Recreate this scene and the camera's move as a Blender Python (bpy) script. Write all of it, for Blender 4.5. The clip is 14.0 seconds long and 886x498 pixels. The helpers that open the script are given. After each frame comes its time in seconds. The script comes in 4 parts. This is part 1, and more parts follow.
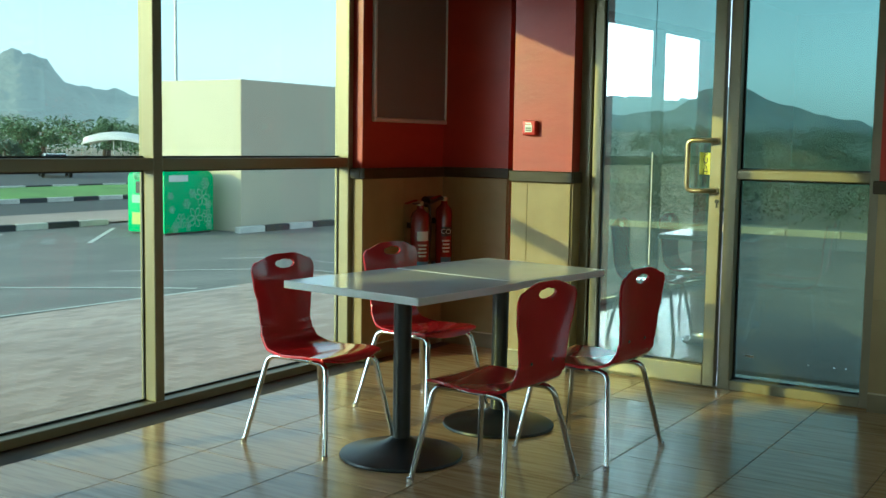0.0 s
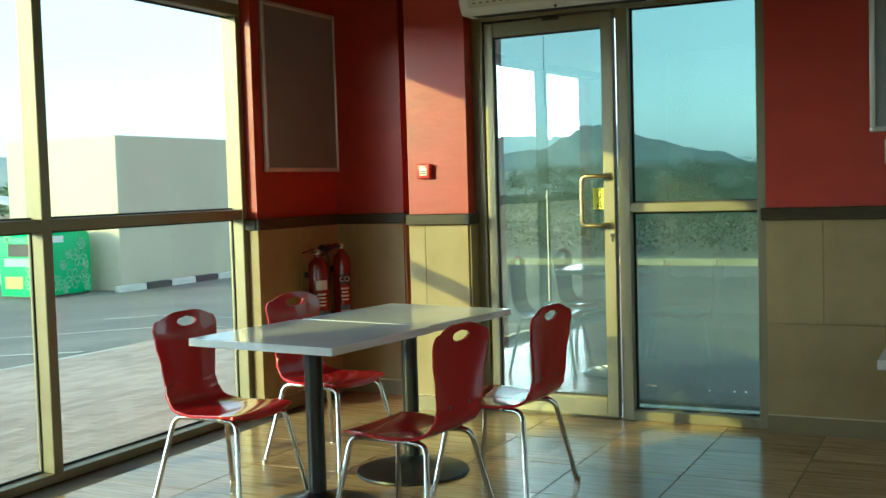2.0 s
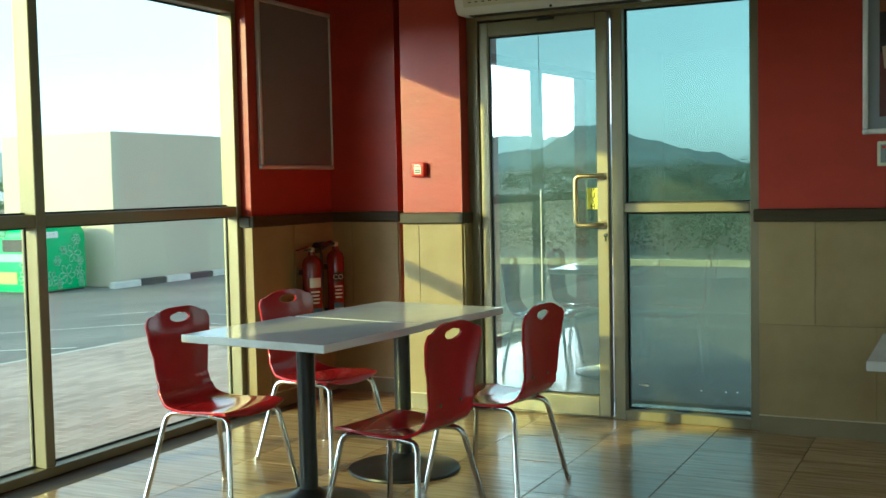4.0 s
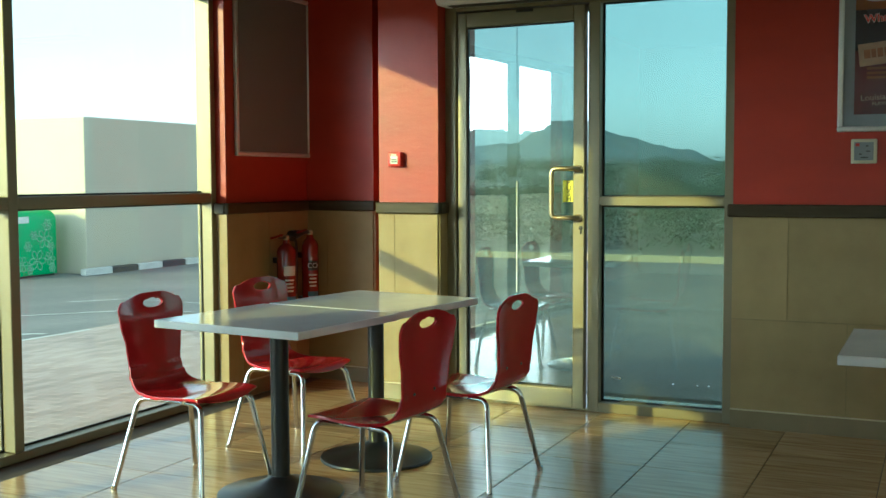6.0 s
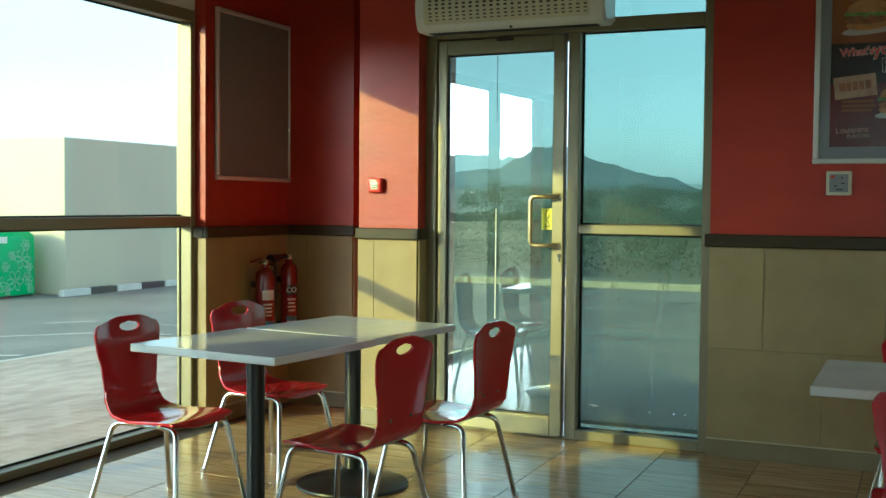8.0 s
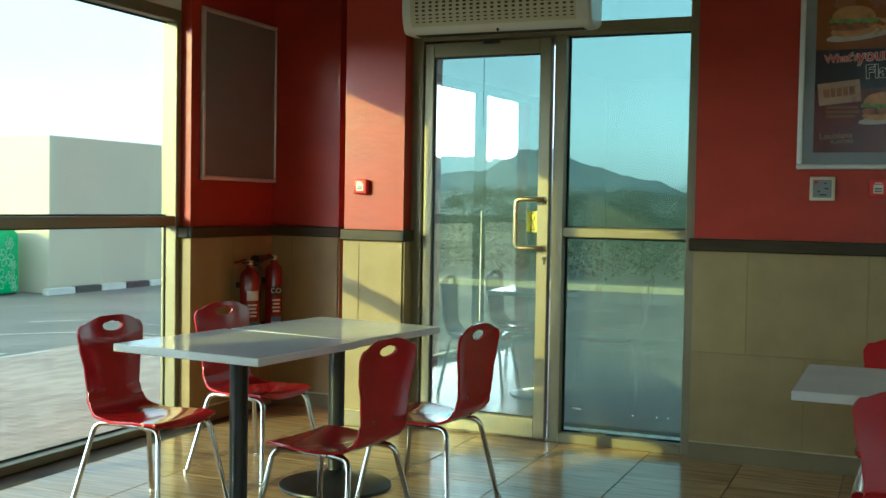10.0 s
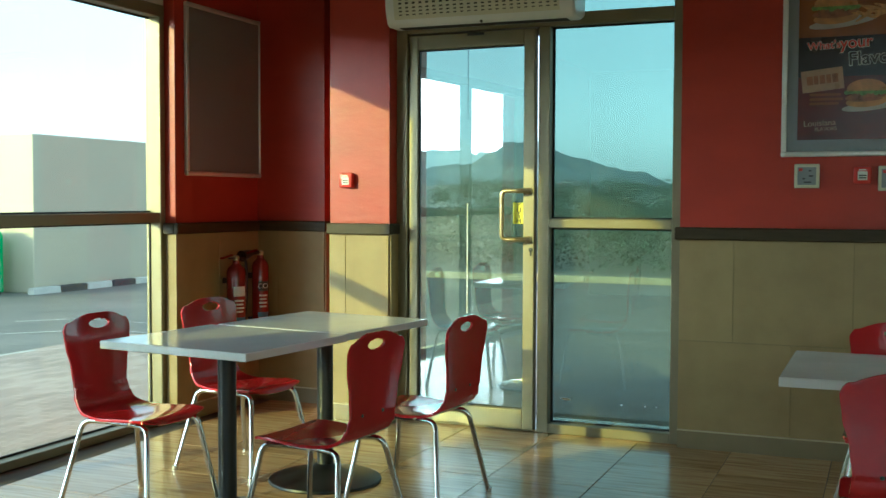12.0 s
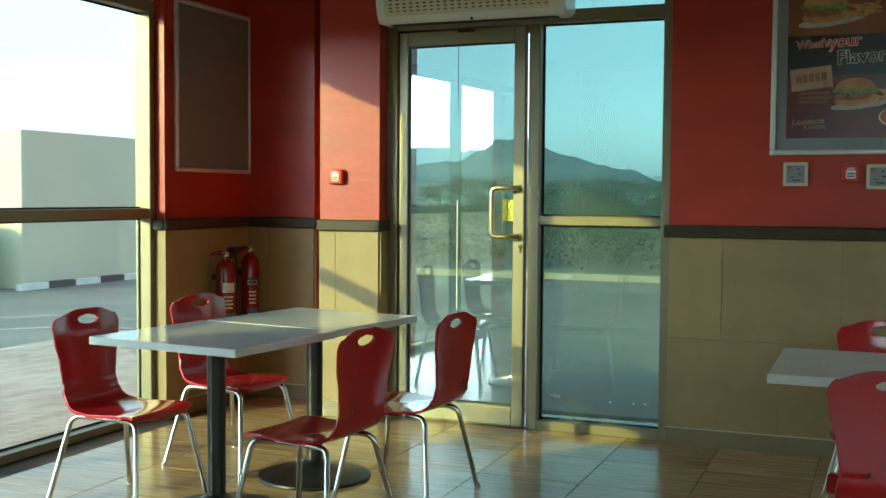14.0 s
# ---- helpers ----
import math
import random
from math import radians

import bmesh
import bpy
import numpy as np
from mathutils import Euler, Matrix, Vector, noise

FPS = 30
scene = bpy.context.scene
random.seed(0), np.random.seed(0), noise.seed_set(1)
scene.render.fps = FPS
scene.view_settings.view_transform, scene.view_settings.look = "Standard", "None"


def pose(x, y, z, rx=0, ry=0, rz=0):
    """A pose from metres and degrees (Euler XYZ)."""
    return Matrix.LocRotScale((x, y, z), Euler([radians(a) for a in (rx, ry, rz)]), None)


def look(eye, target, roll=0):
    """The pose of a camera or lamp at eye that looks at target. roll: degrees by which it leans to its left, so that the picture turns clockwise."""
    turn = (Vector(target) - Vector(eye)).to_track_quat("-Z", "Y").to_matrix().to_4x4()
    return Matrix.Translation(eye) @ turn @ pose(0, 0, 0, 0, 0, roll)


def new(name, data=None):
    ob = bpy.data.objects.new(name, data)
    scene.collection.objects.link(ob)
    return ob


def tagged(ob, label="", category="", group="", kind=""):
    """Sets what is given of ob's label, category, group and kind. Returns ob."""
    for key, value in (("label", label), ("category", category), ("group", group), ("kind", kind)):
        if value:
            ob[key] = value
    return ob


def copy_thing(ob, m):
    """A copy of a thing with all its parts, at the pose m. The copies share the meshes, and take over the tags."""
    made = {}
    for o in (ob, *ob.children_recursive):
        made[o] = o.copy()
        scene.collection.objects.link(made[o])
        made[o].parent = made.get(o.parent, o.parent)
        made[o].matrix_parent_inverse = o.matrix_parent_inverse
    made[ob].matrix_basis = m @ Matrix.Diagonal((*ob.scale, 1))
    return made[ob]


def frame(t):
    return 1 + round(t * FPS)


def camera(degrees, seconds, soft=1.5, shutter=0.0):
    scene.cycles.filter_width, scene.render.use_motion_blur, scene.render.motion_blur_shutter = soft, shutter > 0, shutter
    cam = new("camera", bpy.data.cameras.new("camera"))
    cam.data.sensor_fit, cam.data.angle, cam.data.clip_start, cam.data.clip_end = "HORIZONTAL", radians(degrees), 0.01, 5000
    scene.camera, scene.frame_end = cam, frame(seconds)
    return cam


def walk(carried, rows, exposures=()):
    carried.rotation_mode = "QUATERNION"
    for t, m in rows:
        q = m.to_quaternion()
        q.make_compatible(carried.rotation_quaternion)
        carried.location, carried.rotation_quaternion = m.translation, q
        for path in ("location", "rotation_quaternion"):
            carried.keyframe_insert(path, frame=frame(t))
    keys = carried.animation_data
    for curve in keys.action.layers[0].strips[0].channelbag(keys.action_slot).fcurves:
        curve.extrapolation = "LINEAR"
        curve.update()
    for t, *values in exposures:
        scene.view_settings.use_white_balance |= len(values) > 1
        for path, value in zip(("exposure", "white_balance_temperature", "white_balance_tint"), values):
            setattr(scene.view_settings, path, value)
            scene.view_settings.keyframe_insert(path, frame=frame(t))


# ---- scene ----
cam = camera(44.1, 14.0)
EXPOSURES = [(0.0, 1.58, 4700, -12), (0.5, 1.87, 4820, -10), (1.2, 2.04, 4910, -9), (8.0, 2.04, 4880, -9), (14.0, 2.09, 4860, -9)]
PATH = [
    (0, (1.84, -5.871, 1.332), (0.771, -4.191, 1.14), 0.9),
    (0.5, (1.809, -5.882, 1.338), (0.859, -4.13, 1.167), -0.6),
    (1, (1.76, -5.894, 1.337), (0.841, -4.125, 1.179), -2.2),
    (1.5, (1.752, -5.893, 1.335), (0.853, -4.111, 1.201), -1.8),
    (2, (1.74, -5.897, 1.333), (0.855, -4.108, 1.221), -1.7),
    (4.5, (1.756, -5.904, 1.33), (0.888, -4.106, 1.214), -0.9),
    (5, (1.743, -5.903, 1.324), (0.891, -4.097, 1.207), -0.6),
    (5.5, (1.75, -5.905, 1.325), (0.908, -4.095, 1.203), -0.6),
    (6, (1.745, -5.906, 1.317), (0.911, -4.093, 1.189), -0.2),
    (6.5, (1.743, -5.908, 1.314), (0.916, -4.092, 1.192), 0.0),
    (7, (1.743, -5.915, 1.324), (0.921, -4.095, 1.224), 0.0),
    (7.5, (1.759, -5.916, 1.325), (0.946, -4.091, 1.239), 0.2),
    (8, (1.763, -5.915, 1.327), (0.959, -4.085, 1.244), 0.5),
    (10.5, (1.771, -5.917, 1.33), (0.995, -4.075, 1.251), 0.9),
    (11, (1.77, -5.917, 1.327), (1.001, -4.072, 1.246), 0.7),
    (11.5, (1.77, -5.916, 1.32), (1.006, -4.07, 1.236), 0.6),
    (12, (1.769, -5.913, 1.323), (1.011, -4.064, 1.232), 0.2),
    (12.5, (1.773, -5.915, 1.319), (1.018, -4.066, 1.226), 0.4),
    (13, (1.774, -5.917, 1.322), (1.023, -4.065, 1.227), 0.2),
    (13.5, (1.777, -5.917, 1.322), (1.03, -4.065, 1.226), 0.3),
    (14, (1.769, -5.918, 1.321), (1.029, -4.062, 1.225), 0.4),
]
walk(cam, [(t, look(eye, target, roll)) for t, eye, target, roll in PATH], EXPOSURES)

# ---- world, sun ----
SUN_SIDE, SUN_UP = 33.5, 12.7
world = bpy.data.worlds.new("sky")
scene.world = world
world.use_nodes = True
wn = world.node_tree
sky = wn.nodes.new("ShaderNodeTexSky")
sky.sky_type, sky.sun_disc = "NISHITA", False
sky.sun_elevation, sky.sun_rotation = radians(SUN_UP), radians(180 + SUN_SIDE)
sky.dust_density, sky.air_density, sky.ozone_density = 1.2, 1.0, 1.0
wn.nodes["Background"].inputs["Strength"].default_value = 0.126
# thin haze: the sky is paler than clean air would make it
haze = wn.nodes.new("ShaderNodeHueSaturation")
haze.inputs["Saturation"].default_value = 0.24
wn.links.new(sky.outputs["Color"], haze.inputs["Color"])
wn.links.new(haze.outputs["Color"], wn.nodes["Background"].inputs["Color"])
sun = new("sun", bpy.data.lights.new("sun", "SUN"))
sun.data.energy, sun.data.angle, sun.data.color = 1.35, radians(0.6), (1.0, 0.74, 0.18)
sun.matrix_world = look((0, 0, 0), (math.sin(radians(SUN_SIDE)) * math.cos(radians(SUN_UP)), math.cos(radians(SUN_SIDE)) * math.cos(radians(SUN_UP)), -math.sin(radians(SUN_UP))))


# ---- materials ----
def nodes_of(name):
    m = bpy.data.materials.new(name)
    m.use_nodes = True
    return m, m.node_tree.nodes, m.node_tree.links, m.node_tree.nodes["Principled BSDF"]


def noise_node(n, l, scale, detail=4.0, stretch=None, space="Object"):
    tc = n.new("ShaderNodeTexCoord")
    mp = n.new("ShaderNodeMapping")
    mp.inputs["Scale"].default_value = stretch or (1, 1, 1)
    tex = n.new("ShaderNodeTexNoise")
    tex.inputs["Scale"].default_value, tex.inputs["Detail"].default_value = scale, detail
    l.new(tc.outputs[space], mp.inputs["Vector"])
    l.new(mp.outputs["Vector"], tex.inputs["Vector"])
    return tex


def ramp(n, l, source, stops):
    r = n.new("ShaderNodeValToRGB")
    e = r.color_ramp.elements
    while len(e) < len(stops):
        e.new(0.5)
    for k, (p, c) in zip(e, stops):
        k.position, k.color = p, (*c, 1)
    l.new(source, r.inputs["Fac"])
    return r


def shade(c, f):
    return tuple(min(1.0, v * f) for v in c)


def surface(name, color, rough=0.5, metal=0.0, vary=0.15, scale=6.0, grain=90.0, bump=0.1, depth=0.002, coat=0.0, rough_vary=0.1, stretch=None, spec=0.5):
    """A plain surface with stains at one scale and grain with relief at another."""
    m, n, l, p = nodes_of(name)
    big = noise_node(n, l, scale, 5, stretch)
    cr = ramp(n, l, big.outputs["Fac"], [(0.3, shade(color, 1 - vary)), (0.7, shade(color, 1 + vary))])
    l.new(cr.outputs["Color"], p.inputs["Base Color"])
    fine = noise_node(n, l, grain, 3, stretch)
    rr = n.new("ShaderNodeMapRange")
    rr.inputs["To Min"].default_value, rr.inputs["To Max"].default_value = max(0.02, rough - rough_vary), min(1, rough + rough_vary)
    l.new(big.outputs["Fac"], rr.inputs["Value"])
    l.new(rr.outputs["Result"], p.inputs["Roughness"])
    p.inputs["Metallic"].default_value = metal
    p.inputs["Coat Weight"].default_value = coat
    p.inputs["Coat Roughness"].default_value = 0.08
    p.inputs["Specular IOR Level"].default_value = spec
    if bump:
        b = n.new("ShaderNodeBump")
        b.inputs["Strength"].default_value, b.inputs["Distance"].default_value = bump, depth
        l.new(fine.outputs["Fac"], b.inputs["Height"])
        l.new(b.outputs["Normal"], p.inputs["Normal"])
    return m


def glass(name, tint, gloss=0.04, dust=0.0):
    """Clear pane: light goes straight through, tinted, and the surface mirrors by Fresnel."""
    m, n, l, p = nodes_of(name)
    n.remove(p)
    tr, gl, mx = n.new("ShaderNodeBsdfTransparent"), n.new("ShaderNodeBsdfGlossy"), n.new("ShaderNodeMixShader")
    tr.inputs["Color"].default_value = (*tint, 1)
    gl.inputs["Roughness"].default_value = 0.0
    lw, pw, mr = n.new("ShaderNodeLayerWeight"), n.new("ShaderNodeMath"), n.new("ShaderNodeMapRange")
    lw.inputs["Blend"].default_value = 0.5
    pw.operation = "POWER"
    pw.inputs[1].default_value = 5.0
    mr.inputs["To Min"].default_value, mr.inputs["To Max"].default_value = gloss, 1.0
    l.new(lw.outputs["Facing"], pw.inputs[0])
    l.new(pw.outputs[0], mr.inputs["Value"])
    l.new(mr.outputs["Result"], mx.inputs["Fac"])
    l.new(tr.outputs["BSDF"], mx.inputs[1])
    l.new(gl.outputs["BSDF"], mx.inputs[2])
    if not dust:
        l.new(mx.outputs["Shader"], n["Material Output"].inputs["Surface"])
        return m
    # a film of dust that catches light
    df, mx2, dr = n.new("ShaderNodeBsdfDiffuse"), n.new("ShaderNodeMixShader"), n.new("ShaderNodeMapRange")
    df.inputs["Color"].default_value = (0.62, 0.68, 0.64, 1)
    tex = noise_node(n, l, 2.5, 6, (1.0, 1.0, 0.35))
    dr.inputs["From Min"].default_value, dr.inputs["From Max"].default_value = 0.3, 0.75
    dr.inputs["To Min"].default_value, dr.inputs["To Max"].default_value = dust * 0.5, dust * 1.6
    l.new(tex.outputs["Fac"], dr.inputs["Value"])
    l.new(dr.outputs["Result"], mx2.inputs["Fac"])
    l.new(mx.outputs["Shader"], mx2.inputs[1])
    l.new(df.outputs["BSDF"], mx2.inputs[2])
    l.new(mx2.outputs["Shader"], n["Material Output"].inputs["Surface"])
    return m


def tile_floor(name):
    """Glazed tile printed with wood streaks that run along x; each tile differs."""
    m, n, l, p = nodes_of(name)
    tc, oi = n.new("ShaderNodeTexCoord"), n.new("ShaderNodeObjectInfo")
    add = n.new("ShaderNodeVectorMath")
    sc = n.new("ShaderNodeVectorMath")
    sc.operation = "SCALE"
    cmb = n.new("ShaderNodeCombineXYZ")
    for k in "XYZ":
        l.new(oi.outputs["Random"], cmb.inputs[k])
    l.new(cmb.outputs[0], sc.inputs[0])
    sc.inputs["Scale"].default_value = 40.0
    l.new(tc.outputs["Object"], add.inputs[0])
    l.new(sc.outputs[0], add.inputs[1])
    mp = n.new("ShaderNodeMapping")
    mp.inputs["Scale"].default_value = (1.4, 16, 1)
    l.new(add.outputs[0], mp.inputs["Vector"])
    a = n.new("ShaderNodeTexNoise")
    a.inputs["Scale"].default_value, a.inputs["Detail"].default_value, a.inputs["Distortion"].default_value = 2.2, 6, 0.6
    l.new(mp.outputs["Vector"], a.inputs["Vector"])
    cr = ramp(n, l, a.outputs["Fac"], [(0.3, (0.34, 0.205, 0.088)), (0.5, (0.49, 0.32, 0.15)), (0.72, (0.58, 0.41, 0.205))])
    hs = n.new("ShaderNodeHueSaturation")
    mr = n.new("ShaderNodeMapRange")
    mr.inputs["To Min"].default_value, mr.inputs["To Max"].default_value = 0.85, 1.12
    l.new(oi.outputs["Random"], mr.inputs["Value"])
    l.new(mr.outputs["Result"], hs.inputs["Value"])
    l.new(cr.outputs["Color"], hs.inputs["Color"])
    l.new(hs.outputs["Color"], p.inputs["Base Color"])
    dirt = noise_node(n, l, 3.0, 5)
    rr = n.new("ShaderNodeMapRange")
    rr.inputs["To Min"].default_value, rr.inputs["To Max"].default_value = 0.12, 0.30
    l.new(dirt.outputs["Fac"], rr.inputs["Value"])
    l.new(rr.outputs["Result"], p.inputs["Roughness"])
    wave = noise_node(n, l, 9.0, 2)
    b = n.new("ShaderNodeBump")
    b.inputs["Strength"].default_value, b.inputs["Distance"].default_value = 0.08, 0.004
    l.new(wave.outputs["Fac"], b.inputs["Height"])
    l.new(b.outputs["Normal"], p.inputs["Normal"])
    p.inputs["Specular IOR Level"].default_value = 0.6
    return m


def wall_tile_look(name):
    m, n, l, p = nodes_of(name)
    oi = n.new("ShaderNodeObjectInfo")
    big = noise_node(n, l, 5.0, 6)
    cr = ramp(n, l, big.outputs["Fac"], [(0.3, (0.282, 0.206, 0.088)), (0.7, (0.345, 0.257, 0.115))])
    hs = n.new("ShaderNodeHueSaturation")
    mr = n.new("ShaderNodeMapRange")
    mr.inputs["To Min"].default_value, mr.inputs["To Max"].default_value = 0.94, 1.05
    l.new(oi.outputs["Random"], mr.inputs["Value"])
    l.new(mr.outputs["Result"], hs.inputs["Value"])
    l.new(cr.outputs["Color"], hs.inputs["Color"])
    l.new(hs.outputs["Color"], p.inputs["Base Color"])
    p.inputs["Roughness"].default_value = 0.42
    p.inputs["Specular IOR Level"].default_value = 0.35
    fine = noise_node(n, l, 60.0, 3)
    b = n.new("ShaderNodeBump")
    b.inputs["Strength"].default_value, b.inputs["Distance"].default_value = 0.08, 0.002
    l.new(fine.outputs["Fac"], b.inputs["Height"])
    l.new(b.outputs["Normal"], p.inputs["Normal"])
    return m


def paving(name, a, b_, mortar, w, h):
    """Small concrete pavers, laid in courses."""
    m, n, l, p = nodes_of(name)
    tc = n.new("ShaderNodeTexCoord")
    mp = n.new("ShaderNodeMapping")
    mp.inputs["Rotation"].default_value = (0, 0, radians(90))
    l.new(tc.outputs["Object"], mp.inputs["Vector"])
    br = n.new("ShaderNodeTexBrick")
    br.inputs["Color1"].default_value, br.inputs["Color2"].default_value, br.inputs["Mortar"].default_value = (*a, 1), (*b_, 1), (*mortar, 1)
    br.inputs["Scale"].default_value = 1.0
    br.inputs["Brick Width"].default_value, br.inputs["Row Height"].default_value = w, h
    br.inputs["Mortar Size"].default_value = 0.005
    l.new(mp.outputs["Vector"], br.inputs["Vector"])
    st = noise_node(n, l, 0.35, 6)
    cr = ramp(n, l, st.outputs["Fac"], [(0.3, (0.72, 0.72, 0.72)), (0.7, (1.15, 1.13, 1.1))])
    mx = n.new("ShaderNodeMix")
    mx.data_type, mx.blend_type = "RGBA", "MULTIPLY"
    mx.inputs["Factor"].default_value = 1.0
    l.new(br.outputs["Color"], mx.inputs["A"])
    l.new(cr.outputs["Color"], mx.inputs["B"])
    l.new(mx.outputs["Result"], p.inputs["Base Color"])
    p.inputs["Roughness"].default_value = 0.8
    bp = n.new("ShaderNodeBump")
    bp.inputs["Strength"].default_value, bp.inputs["Distance"].default_value = 0.5, 0.01
    l.new(br.outputs["Fac"], bp.inputs["Height"])
    bp.invert = True
    l.new(bp.outputs["Normal"], p.inputs["Normal"])
    return m


FLOOR_TILE = tile_floor("glazed_wood_look_tile")
GROUT = surface("grout", (0.10, 0.075, 0.05), 0.9)
RED = surface("red_wall_paint", (0.36, 0.027, 0.010), 0.42, vary=0.10, scale=2.5, grain=9, bump=0.25, depth=0.008, rough_vary=0.05, spec=0.42, stretch=(1.0, 1.0, 2.2))
KHAKI = wall_tile_look("khaki_wall_tile")
KHAKI_JOINT = surface("khaki_joint", (0.25, 0.195, 0.09), 0.9)
KHAKI_TRIM = surface("khaki_skirting", (0.21, 0.165, 0.085), 0.4, vary=0.06)
RAIL = surface("dark_brown_rail_wood", (0.05, 0.036, 0.018), 0.42, vary=0.2, stretch=(1, 1, 8), spec=0.22)
ALU = surface("champagne_aluminium", (0.235, 0.205, 0.125), 0.42, metal=0.35, vary=0.05, scale=3, bump=0.02, rough_vary=0.05)
ALU_DARK = surface("bronze_gasket", (0.02, 0.02, 0.02), 0.6)
STEEL = surface("brushed_handle", (0.5, 0.41, 0.26), 0.3, metal=0.9, vary=0.05, bump=0.02)
CHROME = surface("chrome", (0.62, 0.61, 0.59), 0.07, metal=1.0, vary=0.05, bump=0.0, rough_vary=0.04)
CHAIR_RED = surface("red_lacquered_plywood", (0.44, 0.012, 0.018), 0.11, vary=0.06, grain=25, bump=0.012, coat=0.0, rough_vary=0.03, spec=0.7)
TABLE_WHITE = surface("white_laminate", (0.84, 0.84, 0.82), 0.13, vary=0.03, bump=0.01, rough_vary=0.06)
BLACK_IRON = surface("black_cast_iron", (0.014, 0.015, 0.016), 0.34, vary=0.2, grain=160, bump=0.15, depth=0.001)
WHITE_PLASTIC = surface("white_plastic", (0.72, 0.71, 0.66), 0.35, vary=0.04)
CREAM_PLASTIC = surface("cream_plastic", (0.62, 0.58, 0.42), 0.4, vary=0.04)
GREY_SLOT = surface("dark_slot", (0.03, 0.03, 0.025), 0.7)
SILVER = surface("silver_snap_frame", (0.68, 0.67, 0.64), 0.33, metal=0.5, vary=0.05, bump=0.02)
BOARD_GREY = surface("grey_backing_board", (0.19, 0.185, 0.195), 0.3, vary=0.03, scale=1.5, rough_vary=0.01, bump=0.03)
GREY_MOUNT = surface("grey_poster_mount", (0.22, 0.23, 0.24), 0.35, vary=0.05)
EXT_RED = surface("red_enamel", (0.20, 0.008, 0.008), 0.22, vary=0.05, bump=0.0, coat=0.5)
ALARM_RED = surface("red_plastic", (0.55, 0.03, 0.02), 0.35, vary=0.04)
LABEL_WHITE = surface("white_print", (0.7, 0.69, 0.64), 0.5, vary=0.05)
LABEL_BLUE = surface("blue_print", (0.08, 0.2, 0.32), 0.5, vary=0.05)
LABEL_YELLOW = surface("yellow_print", (0.80, 0.74, 0.03), 0.4, vary=0.04)
BLACK = surface("black_plastic", (0.012, 0.012, 0.012), 0.4, vary=0.1)
PLASTER = surface("cream_plaster", (0.74, 0.68, 0.56), 0.85, vary=0.06, scale=1.2, grain=40)
CEILING_PAINT = surface("grey_ceiling_paint", (0.36, 0.34, 0.31), 0.9, vary=0.04)
WINDOW_GLASS = glass("clear_window_glass", (0.92, 0.955, 0.92))
LEAF_GLASS = glass("teal_mirror_film_glass", (0.545, 0.66, 0.63), gloss=0.20, dust=0.05)
DOOR_GLASS = glass("teal_solar_glass", (0.49, 0.60, 0.565), gloss=0.10, dust=0.045)


# ---- mesh helpers ----
def box(bm, x0, x1, y0, y1, z0, z1, bevel=0.0, seg=1):
    made = bmesh.ops.create_cube(bm, size=1.0)["verts"]
    for v in made:
        v.co = Vector(((x0 + x1) / 2 + v.co.x * (x1 - x0), (y0 + y1) / 2 + v.co.y * (y1 - y0), (z0 + z1) / 2 + v.co.z * (z1 - z0)))
    if bevel:
        edges = list({e for v in made for e in v.link_edges})
        bmesh.ops.bevel(bm, geom=edges, offset=bevel, segments=seg, affect="EDGES", profile=0.5)
    return bm


def boxed(*a, **k):
    return box(bmesh.new(), *a, **k)


def mesh_of(name, bm, material, smooth=False):
    me = bpy.data.meshes.new(name)
    bmesh.ops.recalc_face_normals(bm, faces=bm.faces)
    bm.to_mesh(me)
    bm.free()
    me.materials.append(material)
    if smooth:
        me.polygons.foreach_set("use_smooth", [True] * len(me.polygons))
        me.set_sharp_from_angle(angle=radians(35))
    return me


def part(name, bm, material, parent=None, label="", smooth=False):
    ob = new(name, mesh_of(name, bm, material, smooth))
    ob.parent = parent
    return tagged(ob, label)


def thing(name, m, label, category, group="", kind=""):
    ob = new(name)
    ob.matrix_basis = m
    return tagged(ob, label, category, group, kind)


def sweep(bm, pts, radius, sides=10, cap=True):
    """A round tube along points."""
    pts = [Vector(p) for p in pts]
    rings, side = [], None
    for i, p in enumerate(pts):
        d = (pts[min(i + 1, len(pts) - 1)] - pts[max(i - 1, 0)]).normalized()
        if side is None:
            side = d.orthogonal().normalized()
        side = (side - d * side.dot(d)).normalized()
        up = d.cross(side)
        r = radius[i] if isinstance(radius, (list, tuple)) else radius
        rings.append([bm.verts.new(p + r * (math.cos(a) * side + math.sin(a) * up)) for a in (2 * math.pi * k / sides for k in range(sides))])
    for a, b in zip(rings, rings[1:]):
        for k in range(sides):
            bm.faces.new((a[k], a[(k + 1) % sides], b[(k + 1) % sides], b[k]))
    if cap:
        bm.faces.new(rings[0][::-1])
        bm.faces.new(rings[-1])
    return bm


def rounded(pts, r, steps=6):
    """A polyline with its inner corners rounded."""
    pts = [Vector(p) for p in pts]
    out = [pts[0]]
    for a, b, c in zip(pts, pts[1:], pts[2:]):
        p, q = b + (a - b).normalized() * r, b + (c - b).normalized() * r
        for k in range(steps + 1):
            s = k / steps
            out.append(p * (1 - s) ** 2 + b * 2 * s * (1 - s) + q * s * s)
    return out + [pts[-1]]


def lathe(bm, profile, sides=32):
    rings = [[bm.verts.new((r * math.cos(2 * math.pi * k / sides), r * math.sin(2 * math.pi * k / sides), z)) for k in range(sides)] for r, z in profile]
    for a, b in zip(rings, rings[1:]):
        for k in range(sides):
            bm.faces.new((a[k], a[(k + 1) % sides], b[(k + 1) % sides], b[k]))
    bm.faces.new(rings[0][::-1])
    bm.faces.new(rings[-1])
    return bm


